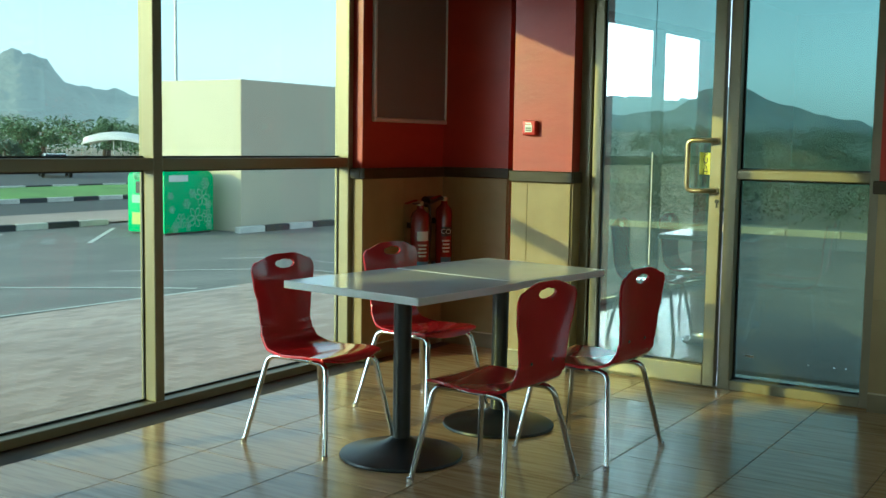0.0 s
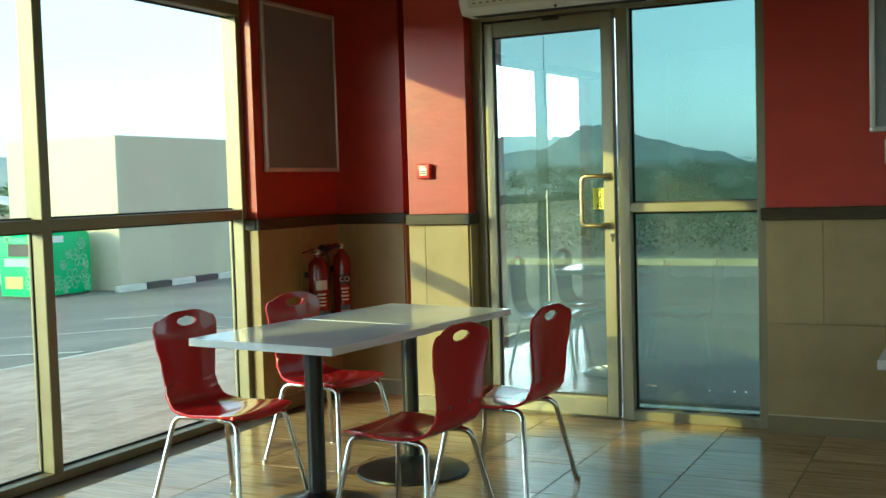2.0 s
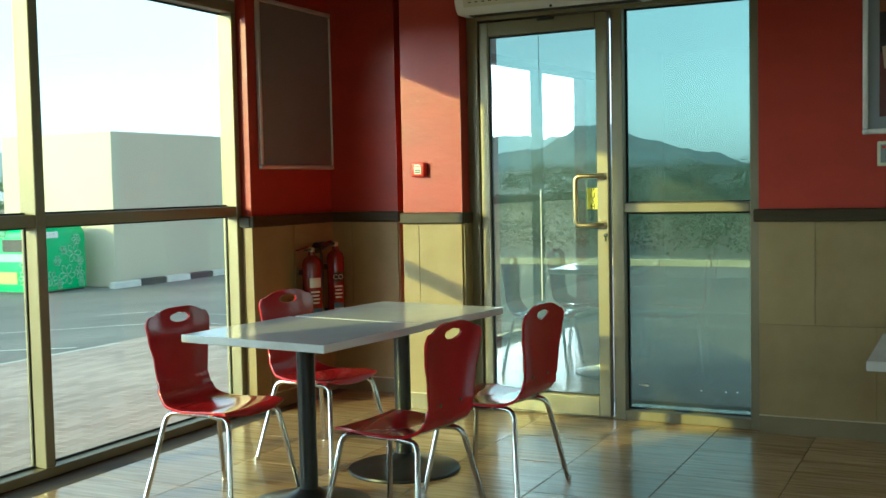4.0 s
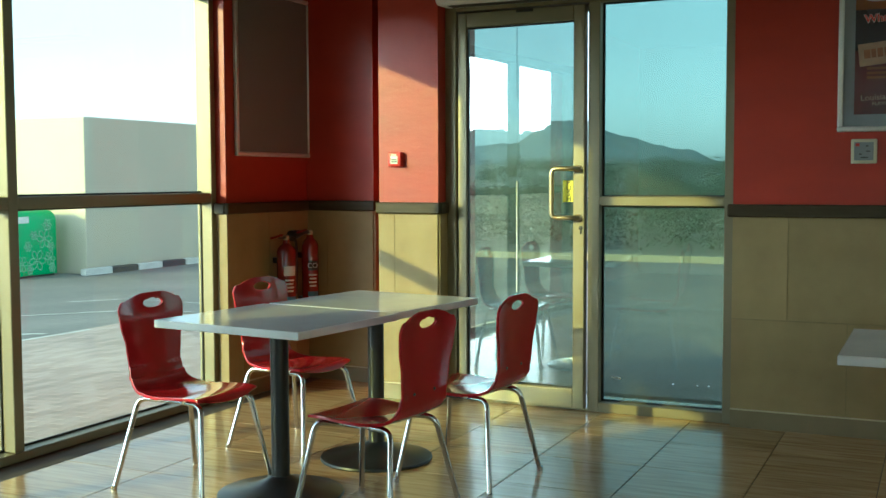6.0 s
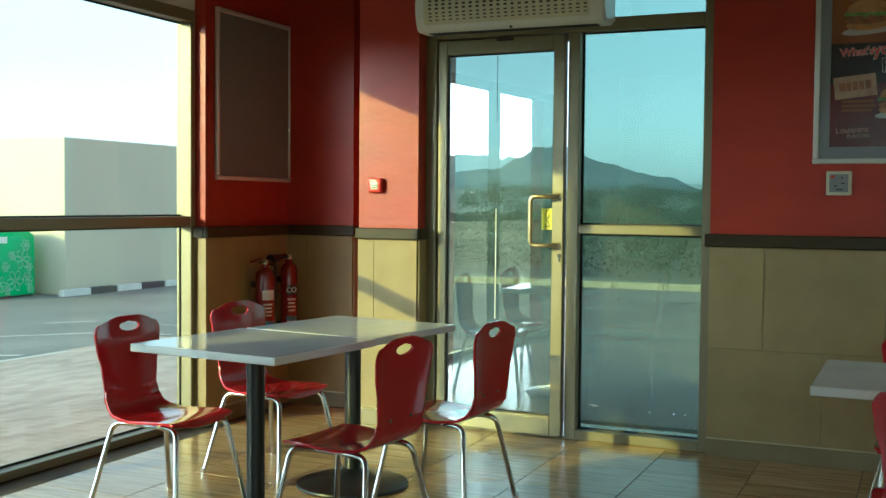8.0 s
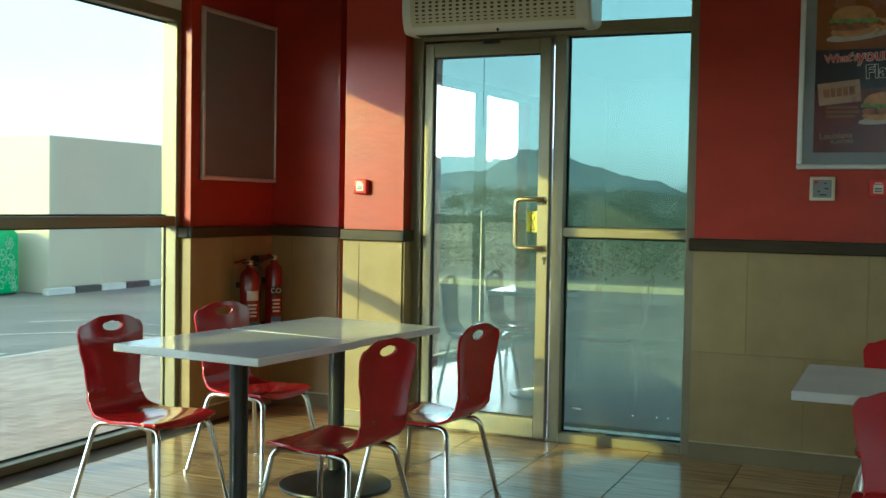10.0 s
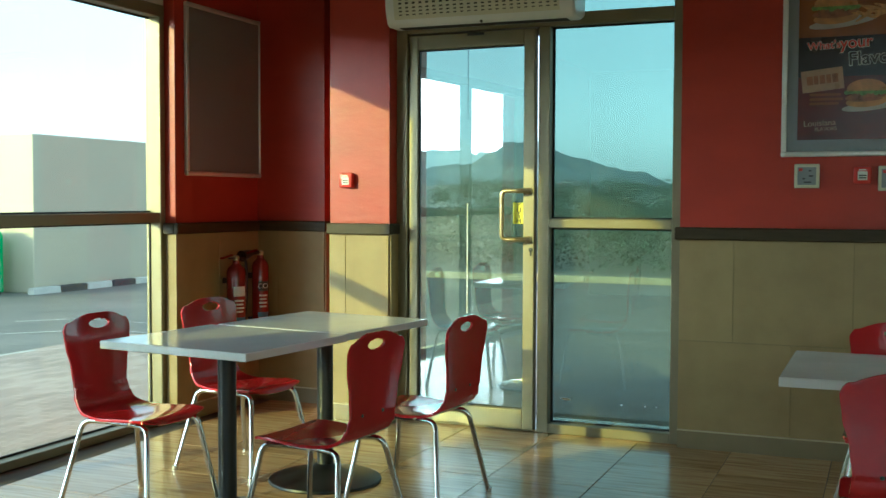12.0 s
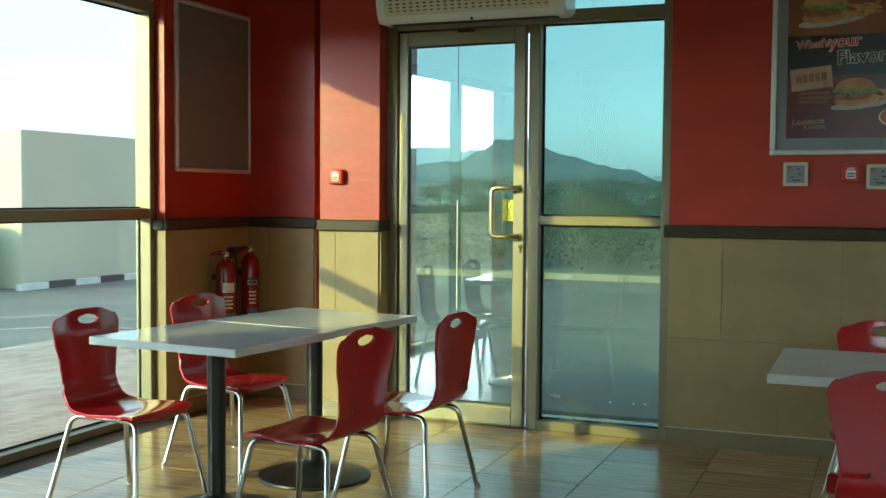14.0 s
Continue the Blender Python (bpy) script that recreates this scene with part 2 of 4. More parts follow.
def disc(bm, cx, cz, rx, rz, y, thick=0.0008, n=20, turn=0.0):
    """A thin upright print of oval shape that faces -y."""
    c, s = math.cos(turn), math.sin(turn)
    ring = [(rx * math.cos(2 * math.pi * k / n), rz * math.sin(2 * math.pi * k / n)) for k in range(n)]
    ring = [(cx + a * c - b * s, cz + a * s + b * c) for a, b in ring]
    f = [bm.verts.new((x, y, z)) for x, z in ring]
    k_ = [bm.verts.new((x, y + thick, z)) for x, z in ring]
    bm.faces.new(f)
    bm.faces.new(k_[::-1])
    for i in range(n):
        bm.faces.new((f[i], k_[i], k_[(i + 1) % n], f[(i + 1) % n]))
    return bm


def words(name, text, size, m, material, parent, label="", depth=0.0006, spacing=1.0, swell=0.0):
    """Letters as a mesh, by the built-in font."""
    cu = bpy.data.curves.new(name, "FONT")
    cu.body, cu.size, cu.extrude, cu.align_x, cu.align_y, cu.space_line, cu.offset = text, size, depth, "CENTER", "CENTER", spacing, swell
    tmp = new("letters", cu)
    me = bpy.data.meshes.new_from_object(tmp.evaluated_get(bpy.context.evaluated_depsgraph_get()))
    bpy.data.objects.remove(tmp)
    me.name = name
    me.materials.clear()
    me.materials.append(material)
    ob = new(name, me)
    ob.parent = parent
    ob.matrix_basis = m
    return tagged(ob, label)


UPRIGHT = Matrix.Rotation(radians(90), 4, "X")

# ---- the large structure ----
X_WIN = -2.165      # inner face of the window frames
X_END = 5.2       # far side wall
Y_BACK = -9.0
Z_TOP = 3.1
BAY = 1.5
JAMB = -0.645

slab = part("floor", boxed(X_WIN - 0.1, X_END, Y_BACK, 0.6, -0.12, -0.004), GROUT)
tagged(slab, "glossy tan wood-look ceramic tile floor", "floor", kind="structure")
ceiling = part("ceiling", boxed(X_WIN - 0.2, X_END + 0.2, Y_BACK - 0.2, 0.8, Z_TOP, Z_TOP + 0.2), CEILING_PAINT)
tagged(ceiling, "plain grey painted ceiling", "ceiling", kind="structure")


def wall(name, label, pieces):
    """A wall of one or more painted blocks."""
    bm = bmesh.new()
    for a in pieces:
        box(bm, *a)
    return tagged(part(name, bm, RED), label, "wall", kind="structure")


# upper red faces stand 4 mm behind the tiled dado line's rail; tiles lie in front of the lower part
wall_right = wall("wall_door_side", "red painted wall over khaki tiles beside the glass door",
                  [(0.727, 2.4, -0.04, 0.25, 0, Z_TOP), (2.4, 5.0, -0.04, 0.25, 2.85, Z_TOP), (5.0, X_END + 0.2, -0.04, 0.25, 0, Z_TOP), (-0.95, 0.727, 0.02, 0.2, 2.95, Z_TOP)])
wall_pier = wall("wall_pier", "red painted pier beside the door, lit by low sun", [(-1.345, -0.955, -0.10, 0.45, 0, Z_TOP)])
wall_mid = wall("wall_recess", "dark red painted wall of the corner recess",
                [(-2.11, -1.60, 0.30, 0.62, 0, Z_TOP), (-1.60, -1.345, 0.41, 0.62, 0, Z_TOP)])
wall_board = wall("wall_board", "dark red painted wall with an empty notice board", [(-2.275, -2.10, -0.595, 0.62, 0, Z_TOP)])
# unseen opening added in the back wall to brighten the right of the room
W3A, W3B = 1.2, 5.0
bm = boxed(X_WIN - 0.2, W3A, Y_BACK - 0.2, Y_BACK, 0, Z_TOP)
box(bm, W3A, W3B, Y_BACK - 0.2, Y_BACK, 0, 0.25)
box(bm, W3A, W3B, Y_BACK - 0.2, Y_BACK, 2.8, Z_TOP)
box(bm, W3B, X_END + 0.2, Y_BACK - 0.2, Y_BACK, 0, Z_TOP)
wall_back = tagged(part("wall_back", bm, PLASTER), "plain unseen cream wall with an opening added for fill light", "wall", kind="structure")
back_fill_window = thing("window_3", Matrix(), "unseen windows added at the far end of the room for fill light", "window", kind="structure")
part("pane", boxed(W3A, W3B, Y_BACK - 0.11, Y_BACK - 0.10, 0.25, 2.8), WINDOW_GLASS, back_fill_window)
for x in (W3A, 3.52, W3B - 0.06):
    part("window_frame", boxed(x, x + 0.06, Y_BACK - 0.15, Y_BACK - 0.05, 0.25, 2.8), ALU, back_fill_window)
# unseen side wall, kept pale to bounce sun from the added opening
wall_side = tagged(part("wall_side", boxed(X_END, X_END + 0.2, Y_BACK, 0.2, 0, Z_TOP), PLASTER), "plain cream wall", "wall", kind="structure")
# window run is cut short here, so this wall blocks sun from the dado
LAST = -4.6
wall_win = tagged(part("wall_window_end", boxed(-2.42, X_WIN, Y_BACK, LAST, 0, Z_TOP), RED), "plain red wall past the windows", "wall", kind="structure")
wall_head = tagged(part("wall_over_windows", boxed(-2.40, X_WIN - 0.005, LAST, -0.6, 2.44, Z_TOP), PLASTER), "beige lintel over the windows", "wall", kind="structure")


# unseen window added in the door's wall, past the poster, as fill light
far_fill_window = thing("window_4", Matrix(), "unseen tall window added past the poster for fill light", "window", kind="structure")
part("pane", boxed(2.4, 5.0, 0.10, 0.108, 0.05, 2.8), WINDOW_GLASS, far_fill_window)
for a in ((2.4, 5.0, 0.0, 0.05), (2.4, 5.0, 2.8, 2.85), (2.4, 2.46, 0.05, 2.8), (4.94, 5.0, 0.05, 2.8), (3.67, 3.73, 0.05, 2.8)):
    part("window_frame", boxed(a[0], a[1], 0.06, 0.15, a[2], a[3], bevel=0.003), ALU, far_fill_window)


# ---- window wall ----
def bar(parent, name, *a):
    return part(name, boxed(*a, bevel=0.004), ALU, parent)


def pane(parent, *a, material=None):
    return part("pane", boxed(*a), material or WINDOW_GLASS, parent)


window = thing("window_1", Matrix(), "floor-to-head shop windows in champagne aluminium frames", "window", kind="structure")
XG = -2.252
edges_y = [JAMB, JAMB - BAY, -3.35, LAST + 0.05]
bar(window, "window_frame", -2.27, X_WIN, LAST, LAST + 0.05, 0.045, 2.37)
bar(window, "window_frame", -2.27, X_WIN, LAST, -0.597, 0.0, 0.045)          # bottom rail
bar(window, "window_frame", -2.27, X_WIN, LAST, -0.597, 2.37, 2.44)          # head
bar(window, "window_frame", -2.27, X_WIN, JAMB, -0.599, 0.045, 2.37)        # end jamb
for y in edges_y[1:-1]:
    bar(window, "mullion", -2.27, X_WIN - 0.002, y - 0.03, y + 0.03, 0.045, 2.37)
for k in range(3):
    top, low = edges_y[k] - (0.03 if k else 0.0), edges_y[k + 1] + (0.03 if k < 2 else 0.0)
    bar(window, "transom", -2.268, X_WIN - 0.004, low, top, 1.182, 1.24)
    pane(window, XG - 0.004, XG + 0.004, low, top, 0.045, 1.182)
    pane(window, XG - 0.004, XG + 0.004, low, top, 1.24, 2.37)
    for z0, z1 in ((0.045, 0.055), (1.172, 1.182), (1.24, 1.25), (2.36, 2.37)):
        part("gasket", boxed(XG + 0.004, XG + 0.012, low, top, z0, z1), ALU_DARK, window)
    for y0 in (low, top - 0.008):
        part("gasket", boxed(XG + 0.004, XG + 0.012, y0, y0 + 0.008, 0.055, 1.172), ALU_DARK, window)

# ---- shopfront with the door ----
front = thing("window_2", Matrix(), "shopfront sidelight of teal glass in champagne aluminium", "window", kind="structure")
YF, YB = 0.0, 0.09
bar(front, "window_frame", -0.955, -0.885, YF, YB, 0, 2.36)
bar(front, "window_frame", -0.078, -0.012, YF, YB, 0, 2.29)
bar(front, "window_frame", 0.675, 0.727, YF - 0.004, YB, 0, 2.95)
bar(front, "window_frame", -0.885, 0.675, YF - 0.002, YB, 2.29, 2.36)
bar(front, "window_frame", -0.955, 0.675, YF, YB, 2.90, 2.95)
bar(front, "window_frame", -0.012, 0.675, YF, YB, 0.0, 0.055)
bar(front, "window_frame", -0.012, 0.675, YF + 0.002, YB, 1.164, 1.217)
bar(front, "threshold", -0.885, -0.078, YF + 0.01, YB, 0.0, 0.012)
pane(front, -0.012, 0.675, 0.068, 0.076, 0.055, 1.164, material=DOOR_GLASS)
pane(front, -0.012, 0.675, 0.068, 0.076, 1.217, 2.29, material=DOOR_GLASS)
pane(front, -0.885, 0.675, 0.068, 0.076, 2.36, 2.90, material=DOOR_GLASS)
for z0, z1 in ((0.055, 0.065), (1.154, 1.164), (1.217, 1.225), (2.28, 2.29)):
    part("gasket", boxed(-0.012, 0.675, 0.058, 0.068, z0, z1), ALU_DARK, front)
for z0, z1 in ((0.065, 1.154), (1.225, 2.28)):
    part("gasket", boxed(-0.012, 0.0, 0.058, 0.068, z0, z1), ALU_DARK, front)

for x, z, w, h in ((0.078, 0.19, 0.05, 0.012), (0.05, 0.193, 0.012, 0.005), (0.396, 0.179, 0.012, 0.006), (0.53, 0.18, 0.01, 0.006), (0.591, 0.182, 0.01, 0.005)):
    bm = bmesh.new()
    disc(bm, x, z, w / 2, h / 2, 0.0655, 0.001, 14, -0.05)
    part("paint_spot", bm, LABEL_WHITE, front, "small white paint smear")
door = thing("door_1", Matrix(), "glass door standing slightly ajar in a champagne aluminium frame with a pull handle", "door", kind="structure")
for a in ((-0.885, -0.855, 0.066, 0.09, 0.0, 2.29), (-0.855, -0.078, 0.066, 0.09, 2.25, 2.29)):
    bar(front, "door_stop", *a)
D0, D1 = -0.878, -0.088
for a in ((D0, D0 + 0.058, 0.013, 2.278), (D1 - 0.068, D1, 0.013, 2.278), (D0 + 0.058, D1 - 0.068, 0.013, 0.127), (D0 + 0.058, D1 - 0.068, 2.195, 2.278)):
    part("door_frame", boxed(a[0], a[1], 0.012, 0.062, a[2], a[3], bevel=0.004), ALU, door)
part("pane", boxed(D0 + 0.058, D1 - 0.068, 0.034, 0.042, 0.127, 2.195), LEAF_GLASS, door)
for z0, z1 in ((0.127, 0.135), (2.185, 2.195)):
    part("gasket", boxed(D0 + 0.058, D1 - 0.068, 0.026, 0.034, z0, z1), ALU_DARK, door)
part("gasket", boxed(D0 + 0.058, D0 + 0.066, 0.026, 0.034, 0.135, 2.185), ALU_DARK, door)
hx = -0.122
handle = part("door_handle", sweep(bmesh.new(), rounded([(hx, 0.012, 1.372), (hx - 0.02, -0.055, 1.372), (hx - 0.135, -0.06, 1.372), (hx - 0.135, -0.06, 1.098), (hx - 0.02, -0.055, 1.098), (hx, 0.012, 1.098)], 0.035), 0.0135, 14), STEEL, door, "brushed tubular pull handle", smooth=True)
for z in (1.372, 1.098):
    bm = bmesh.new()
    lathe(bm, [(0.02, 0), (0.02, 0.006), (0.015, 0.009)], 20)
    bm.transform(Matrix.Translation((hx, 0.012, z)) @ UPRIGHT)
    part("flange", bm, STEEL, handle, smooth=True)
bm = bmesh.new()
lathe(bm, [(0.012, 0), (0.012, 0.004), (0.004, 0.005)], 16)
bm.transform(Matrix.Translation((-0.108, 0.012, 1.04)) @ UPRIGHT)
part("lock_cylinder", bm, BLACK, door, "dark lock cylinder", smooth=True)
part("keyhole_cover", boxed(-0.113, -0.103, 0.006, 0.012, 1.005, 1.032, bevel=0.002), BLACK, door)
sticker = part("push_label", boxed(-0.222, -0.152, 0.028, 0.0335, 1.185, 1.305), LABEL_YELLOW, door, "yellow push sticker")
words("lettering", "P\nU\nS\nH", 0.041, Matrix.Translation((-0.187, 0.0272, 1.246)) @ UPRIGHT, BLACK, sticker, "black letters", spacing=0.74)
part("film_seam", boxed(-0.5085, -0.5055, 0.0315, 0.0338, 1.78, 2.19), BLACK, door, "dark seam in the window film")
part("film_seam", boxed(-0.511, -0.505, 0.0315, 0.0338, 0.66, 1.30), LABEL_WHITE, door, "pale glue line in the window film")
part("door_contact", boxed(-0.50, -0.40, 0.0, 0.012, 2.26, 2.275), ALU_DARK, door)
# ajar by a few degrees, swung into the room about its hinge edge
HINGE = Vector((D0, 0.037, 0))
door.matrix_basis = Matrix.Translation(HINGE) @ Matrix.Rotation(radians(-2.8), 4, "Z") @ Matrix.Translation(-HINGE)


# ---- rail, skirting ----
def trim(name, label, pieces, material, bevel=0.006):
    """Each piece one mesh under the trim."""
    root = thing(name, Matrix(), label, name.split("_")[0], kind="structure")
    for a in pieces:
        part("length", boxed(*a, bevel=bevel), material, root)
    return root


trim("trim_rail", "dark brown dado rail round the walls", [
    (0.705, 2.4, -0.085, -0.052, 1.113, 1.179),
    (-1.352, -0.93, -0.142, -0.112, 1.113, 1.179), (-0.953, -0.93, -0.112, 0.0, 1.113, 1.179),
    (-2.088, -1.575, 0.262, 0.288, 1.113, 1.179), (-1.598, -1.575, 0.288, 0.40, 1.113, 1.179),
    (-2.088, -2.058, -0.632, 0.262, 1.113, 1.179), (-2.165, -2.088, -0.632, -0.607, 1.113, 1.179)], RAIL)
SKIRT = [(0.728, 2.4, -0.066, -0.052, 0.0, 0.092), (-1.35, -0.945, -0.126, -0.112, 0.0, 0.092),
         (-2.074, -1.588, 0.274, 0.288, 0.0, 0.092), (-2.088, -2.074, -0.60, 0.288, 0.0, 0.092)]
skirting = trim("baseboard", "khaki ceramic skirting with a pale top edge", SKIRT, KHAKI_TRIM, 0.002)
PALE_EDGE = surface("pale_skirting_edge", (0.55, 0.47, 0.30), 0.4, vary=0.08)
for a in SKIRT:
    part("edge_strip", boxed(*a[:4], 0.0921, 0.0985, bevel=0.002), PALE_EDGE, skirting, "pale top edge")


# ---- chairs ----
def chair_shell():
    """One bent sheet of plywood: seat, bend and back, with a hand hole."""
    prof = [(0.205, 0.385), (0.196, 0.398), (0.172, 0.407), (0.10, 0.408), (0.02, 0.402), (-0.06, 0.399), (-0.125, 0.403), (-0.17, 0.414), (-0.20, 0.438), (-0.214, 0.476), (-0.218, 0.54), (-0.223, 0.63), (-0.231, 0.73), (-0.245, 0.832)]
    prof = [Vector(p) for p in prof]
    leng = [0.0]
    for a, b in zip(prof, prof[1:]):
        leng.append(leng[-1] + (b - a).length)
    total = leng[-1]

    def at(s):
        for i in range(len(leng) - 1):
            if s <= leng[i + 1] or i == len(leng) - 2:
                f = (s - leng[i]) / (leng[i + 1] - leng[i])
                p0, p1, p2, p3 = prof[max(i - 1, 0)], prof[i], prof[i + 1], prof[min(i + 2, len(prof) - 1)]
                return 0.5 * (2 * p1 + (p2 - p0) * f + (2 * p0 - 5 * p1 + 4 * p2 - p3) * f * f + (3 * p1 - p0 - 3 * p2 + p3) * f ** 3)

    wid = [(0.0, 0.325), (0.03, 0.375), (0.10, 0.40), (0.25, 0.395), (0.36, 0.36), (0.44, 0.325), (0.52, 0.308), (0.60, 0.325), (0.70, 0.37), (0.76, 0.384), (0.84, 0.375)]

    def width(s):
        s = s / total * 0.84
        for (a, wa), (b, wb) in zip(wid, wid[1:]):
            if s <= b:
                f = (s - a) / (b - a)
                f = f * f * (3 - 2 * f)
                return wa + (wb - wa) * f
        return wid[-1][1]

    nw, ns = 48, 112
    hole_s, hole_a, hole_b = total - 0.058, 0.060, 0.0185
    verts, keep, bm = [], [], bmesh.new()
    for j in range(ns + 1):
        row = []
        for i in range(nw + 1):
            w = -1 + 2 * i / nw
            # crown: raised middle, shoulders that fall away; front edge slightly bowed
            top = total - 0.012 - 0.032 * min(1.0, max(0.0, (abs(w) - 0.30) / 0.5)) ** 1.3 - 0.028 * max(0.0, (abs(w) - 0.86) / 0.14) ** 2
            low = 0.03 * abs(w) ** 3
            s = low + (top - low) * j / ns
            y = w * width(s) / 2
            e = ((y / hole_a) ** 2 + ((s - hole_s) / hole_b) ** 2) ** 0.5
            if 0.02 < e < 1.0:
                y, s = y / e, hole_s + (s - hole_s) / e
            p = at(s)
            d = (at(min(s + 0.004, total)) - at(max(s - 0.004, 0))).normalized()
            curve = 0.012 * w * w * (1 if s > 0.5 else 0.45)
            nrm = Vector((d.y, -d.x))
            q = p - nrm * curve if s > 0.45 else p + Vector((0, curve))
            row.append((bm.verts.new((q.x, y, q.y)), e))
        verts.append(row)
    for j in range(ns):
        for i in range(nw):
            four = (verts[j][i], verts[j][i + 1], verts[j + 1][i + 1], verts[j + 1][i])
            if all(e < 1.0 for _, e in four):
                continue
            bm.faces.new([v for v, _ in four])
    bmesh.ops.delete(bm, geom=[v for v in bm.verts if not v.link_faces], context="VERTS")
    bmesh.ops.recalc_face_normals(bm, faces=bm.faces)
    return bm


def build_chair(label):
    ob = thing("chair", Matrix(), label, "chair", "red cafe chairs")
    shell = part("shell", chair_shell(), CHAIR_RED, ob, smooth=True)
    sol = shell.modifiers.new("thickness", "SOLIDIFY")
    sol.thickness, sol.offset = 0.011, 0.0
    bev = shell.modifiers.new("edge", "BEVEL")
    bev.width, bev.segments, bev.limit_method, bev.angle_limit = 0.003, 2, "ANGLE", radians(60)
    for fx in (1, -1):
        for fy in (1, -1):
            foot = (0.235 * fx, (0.225 if fx > 0 else 0.25) * fy, 0.0)
            knee = (0.175 * fx, 0.155 * fy, 0.386)
            inn = (0.06 * fx, 0.13 * fy, 0.384)
            leg = part("leg", sweep(bmesh.new(), rounded([foot, knee, inn], 0.045, 8), 0.0115, 12), CHROME, ob, smooth=True)
            bm = bmesh.new()
            lathe(bm, [(0.0135, 0.0), (0.0135, 0.02), (0.0118, 0.022)], 14)
            bm.transform(Matrix.Translation((foot[0], foot[1], 0)))
            part("foot_cap", bm, CHROME, leg, smooth=True)
            bm = boxed(0.07 * fx - 0.012, 0.07 * fx + 0.012, 0.13 * fy - 0.014, 0.13 * fy + 0.014, 0.38, 0.397, bevel=0.003)
            part("bracket", bm, STEEL, leg)
    part("seat_frame", sweep(bmesh.new(), [(0.06, 0.13, 0.384), (-0.06, 0.13, 0.384)], 0.0105, 10), CHROME, ob, smooth=True)
    part("seat_frame", sweep(bmesh.new(), [(0.06, -0.13, 0.384), (-0.06, -0.13, 0.384)], 0.0105, 10), CHROME, ob, smooth=True)
    for y in (-0.07, 0.07):
        bm = bmesh.new()
        lathe(bm, [(0.007, 0), (0.006, 0.002), (0.003, 0.003)], 12)
        bm.transform(Matrix.Translation((-0.226, y, 0.515)) @ Matrix.Rotation(radians(-90), 4, "Y"))
        part("stud", bm, BLACK, ob)
    return ob


chair = build_chair("red lacquered plywood cafe chair with chrome legs at the white tables")
chair.matrix_basis = pose(-1.188, -2.105, 0, 0, 0, -5)
copy_thing(chair, pose(-1.165, -1.315, 0, 0, 0, -10))
copy_thing(chair, pose(-0.255, -2.19, 0, 0, 0, 173))
copy_thing(chair, pose(-0.15, -1.53, 0, 0, 0, 175))
tagged(copy_thing(chair, pose(1.83, -2.285, 0, 0, 0, 90)), "red lacquered plywood cafe chair tucked under the single table")
tagged(copy_thing(chair, pose(1.81, -1.34, 0, 0, 0, -90)), "red lacquered plywood cafe chair beyond the single table")


# ---- tables ----
def build_table(m, w, d, label):
    ob = thing("table", m, label, "table", "white cafe tables")
    part("tabletop", boxed(-w / 2, w / 2, -d / 2, d / 2, 0.718, 0.75, bevel=0.004, seg=2), TABLE_WHITE, ob)
    part("top_plate", boxed(-0.2, 0.2, -0.03, 0.03, 0.708, 0.718, bevel=0.002), BLACK_IRON, ob)
    part("top_plate", boxed(-0.03, 0.03, -0.2, 0.2, 0.702, 0.708, bevel=0.002), BLACK_IRON, ob)
    bm = bmesh.new()
    lathe(bm, [(0.038, 0.03), (0.038, 0.704)], 32)
    part("column", bm, BLACK_IRON, ob, smooth=True)
    bm = bmesh.new()
    lathe(bm, [(0.262, 0.0), (0.265, 0.006), (0.262, 0.014), (0.235, 0.022), (0.16, 0.036), (0.10, 0.052), (0.062, 0.068), (0.045, 0.08), (0.038, 0.082)], 64)
    part("base", bm, BLACK_IRON, ob, "round domed cast iron base", smooth=True)
    return ob


build_table(pose(-0.76, -2.093, 0, 0, 0, -6.5), 0.745, 0.675, "white laminate cafe table on a black pedestal, pushed against another")
build_table(pose(-0.675, -1.405, 0, 0, 0, -8), 0.715, 0.68, "white laminate cafe table on a black pedestal, pushed against another")
build_table(pose(1.80, -1.89, 0, 0, 0, 0), 0.72, 0.685, "white laminate cafe table standing alone near the red wall")


# ---- fixtures on the walls ----
def snap_frame(name, label, m, w, h, inner, inner_name, mount=0.0):
    """A silver poster frame with mitred corner caps; local x across, z up, facing -y, origin at the lower left."""
    ob = thing(name, m, label, "notice board" if not mount else "poster")
    f = 0.026
    for a in ((0, w, 0, f), (0, w, h - f, h), (0, f, f, h - f), (w - f, w, f, h - f)):
        part("frame_bar", boxed(a[0], a[1], -0.026, 0.0, a[2], a[3], bevel=0.007, seg=3), SILVER, ob, smooth=True)
    for x in (0, w - f):
        for z in (0, h - f):
            part("corner_cap", boxed(x - 0.001, x + f + 0.001, -0.028, 0.0, z - 0.001, z + f + 0.001, bevel=0.008, seg=3), SILVER, ob, smooth=True)
    part(inner_name, boxed(f, w - f, -0.012, -0.002, f, h - f), inner, ob)
    return ob


snap_frame("notice_board", "empty grey notice board in a silver frame on the red wall",
           Matrix.Translation((-2.10, -0.507, 1.458)) @ Matrix.Rotation(radians(90), 4, "Z"), 0.83, 1.02, BOARD_GREY, "backing")

POSTER_DARK = surface("poster_dark_red_print", (0.10, 0.012, 0.008), 0.25, vary=0.5, scale=2.2, bump=0.0)
POSTER_ORANGE = surface("poster_orange_print", (0.22, 0.07, 0.015), 0.25, vary=0.3, scale=3, bump=0.0)
POSTER_BLACK = surface("poster_black_print", (0.018, 0.008, 0.006), 0.25, vary=0.4, scale=4, bump=0.0)
BUN = surface("bun_print", (0.42, 0.20, 0.06), 0.3, vary=0.3, scale=20, bump=0.0)
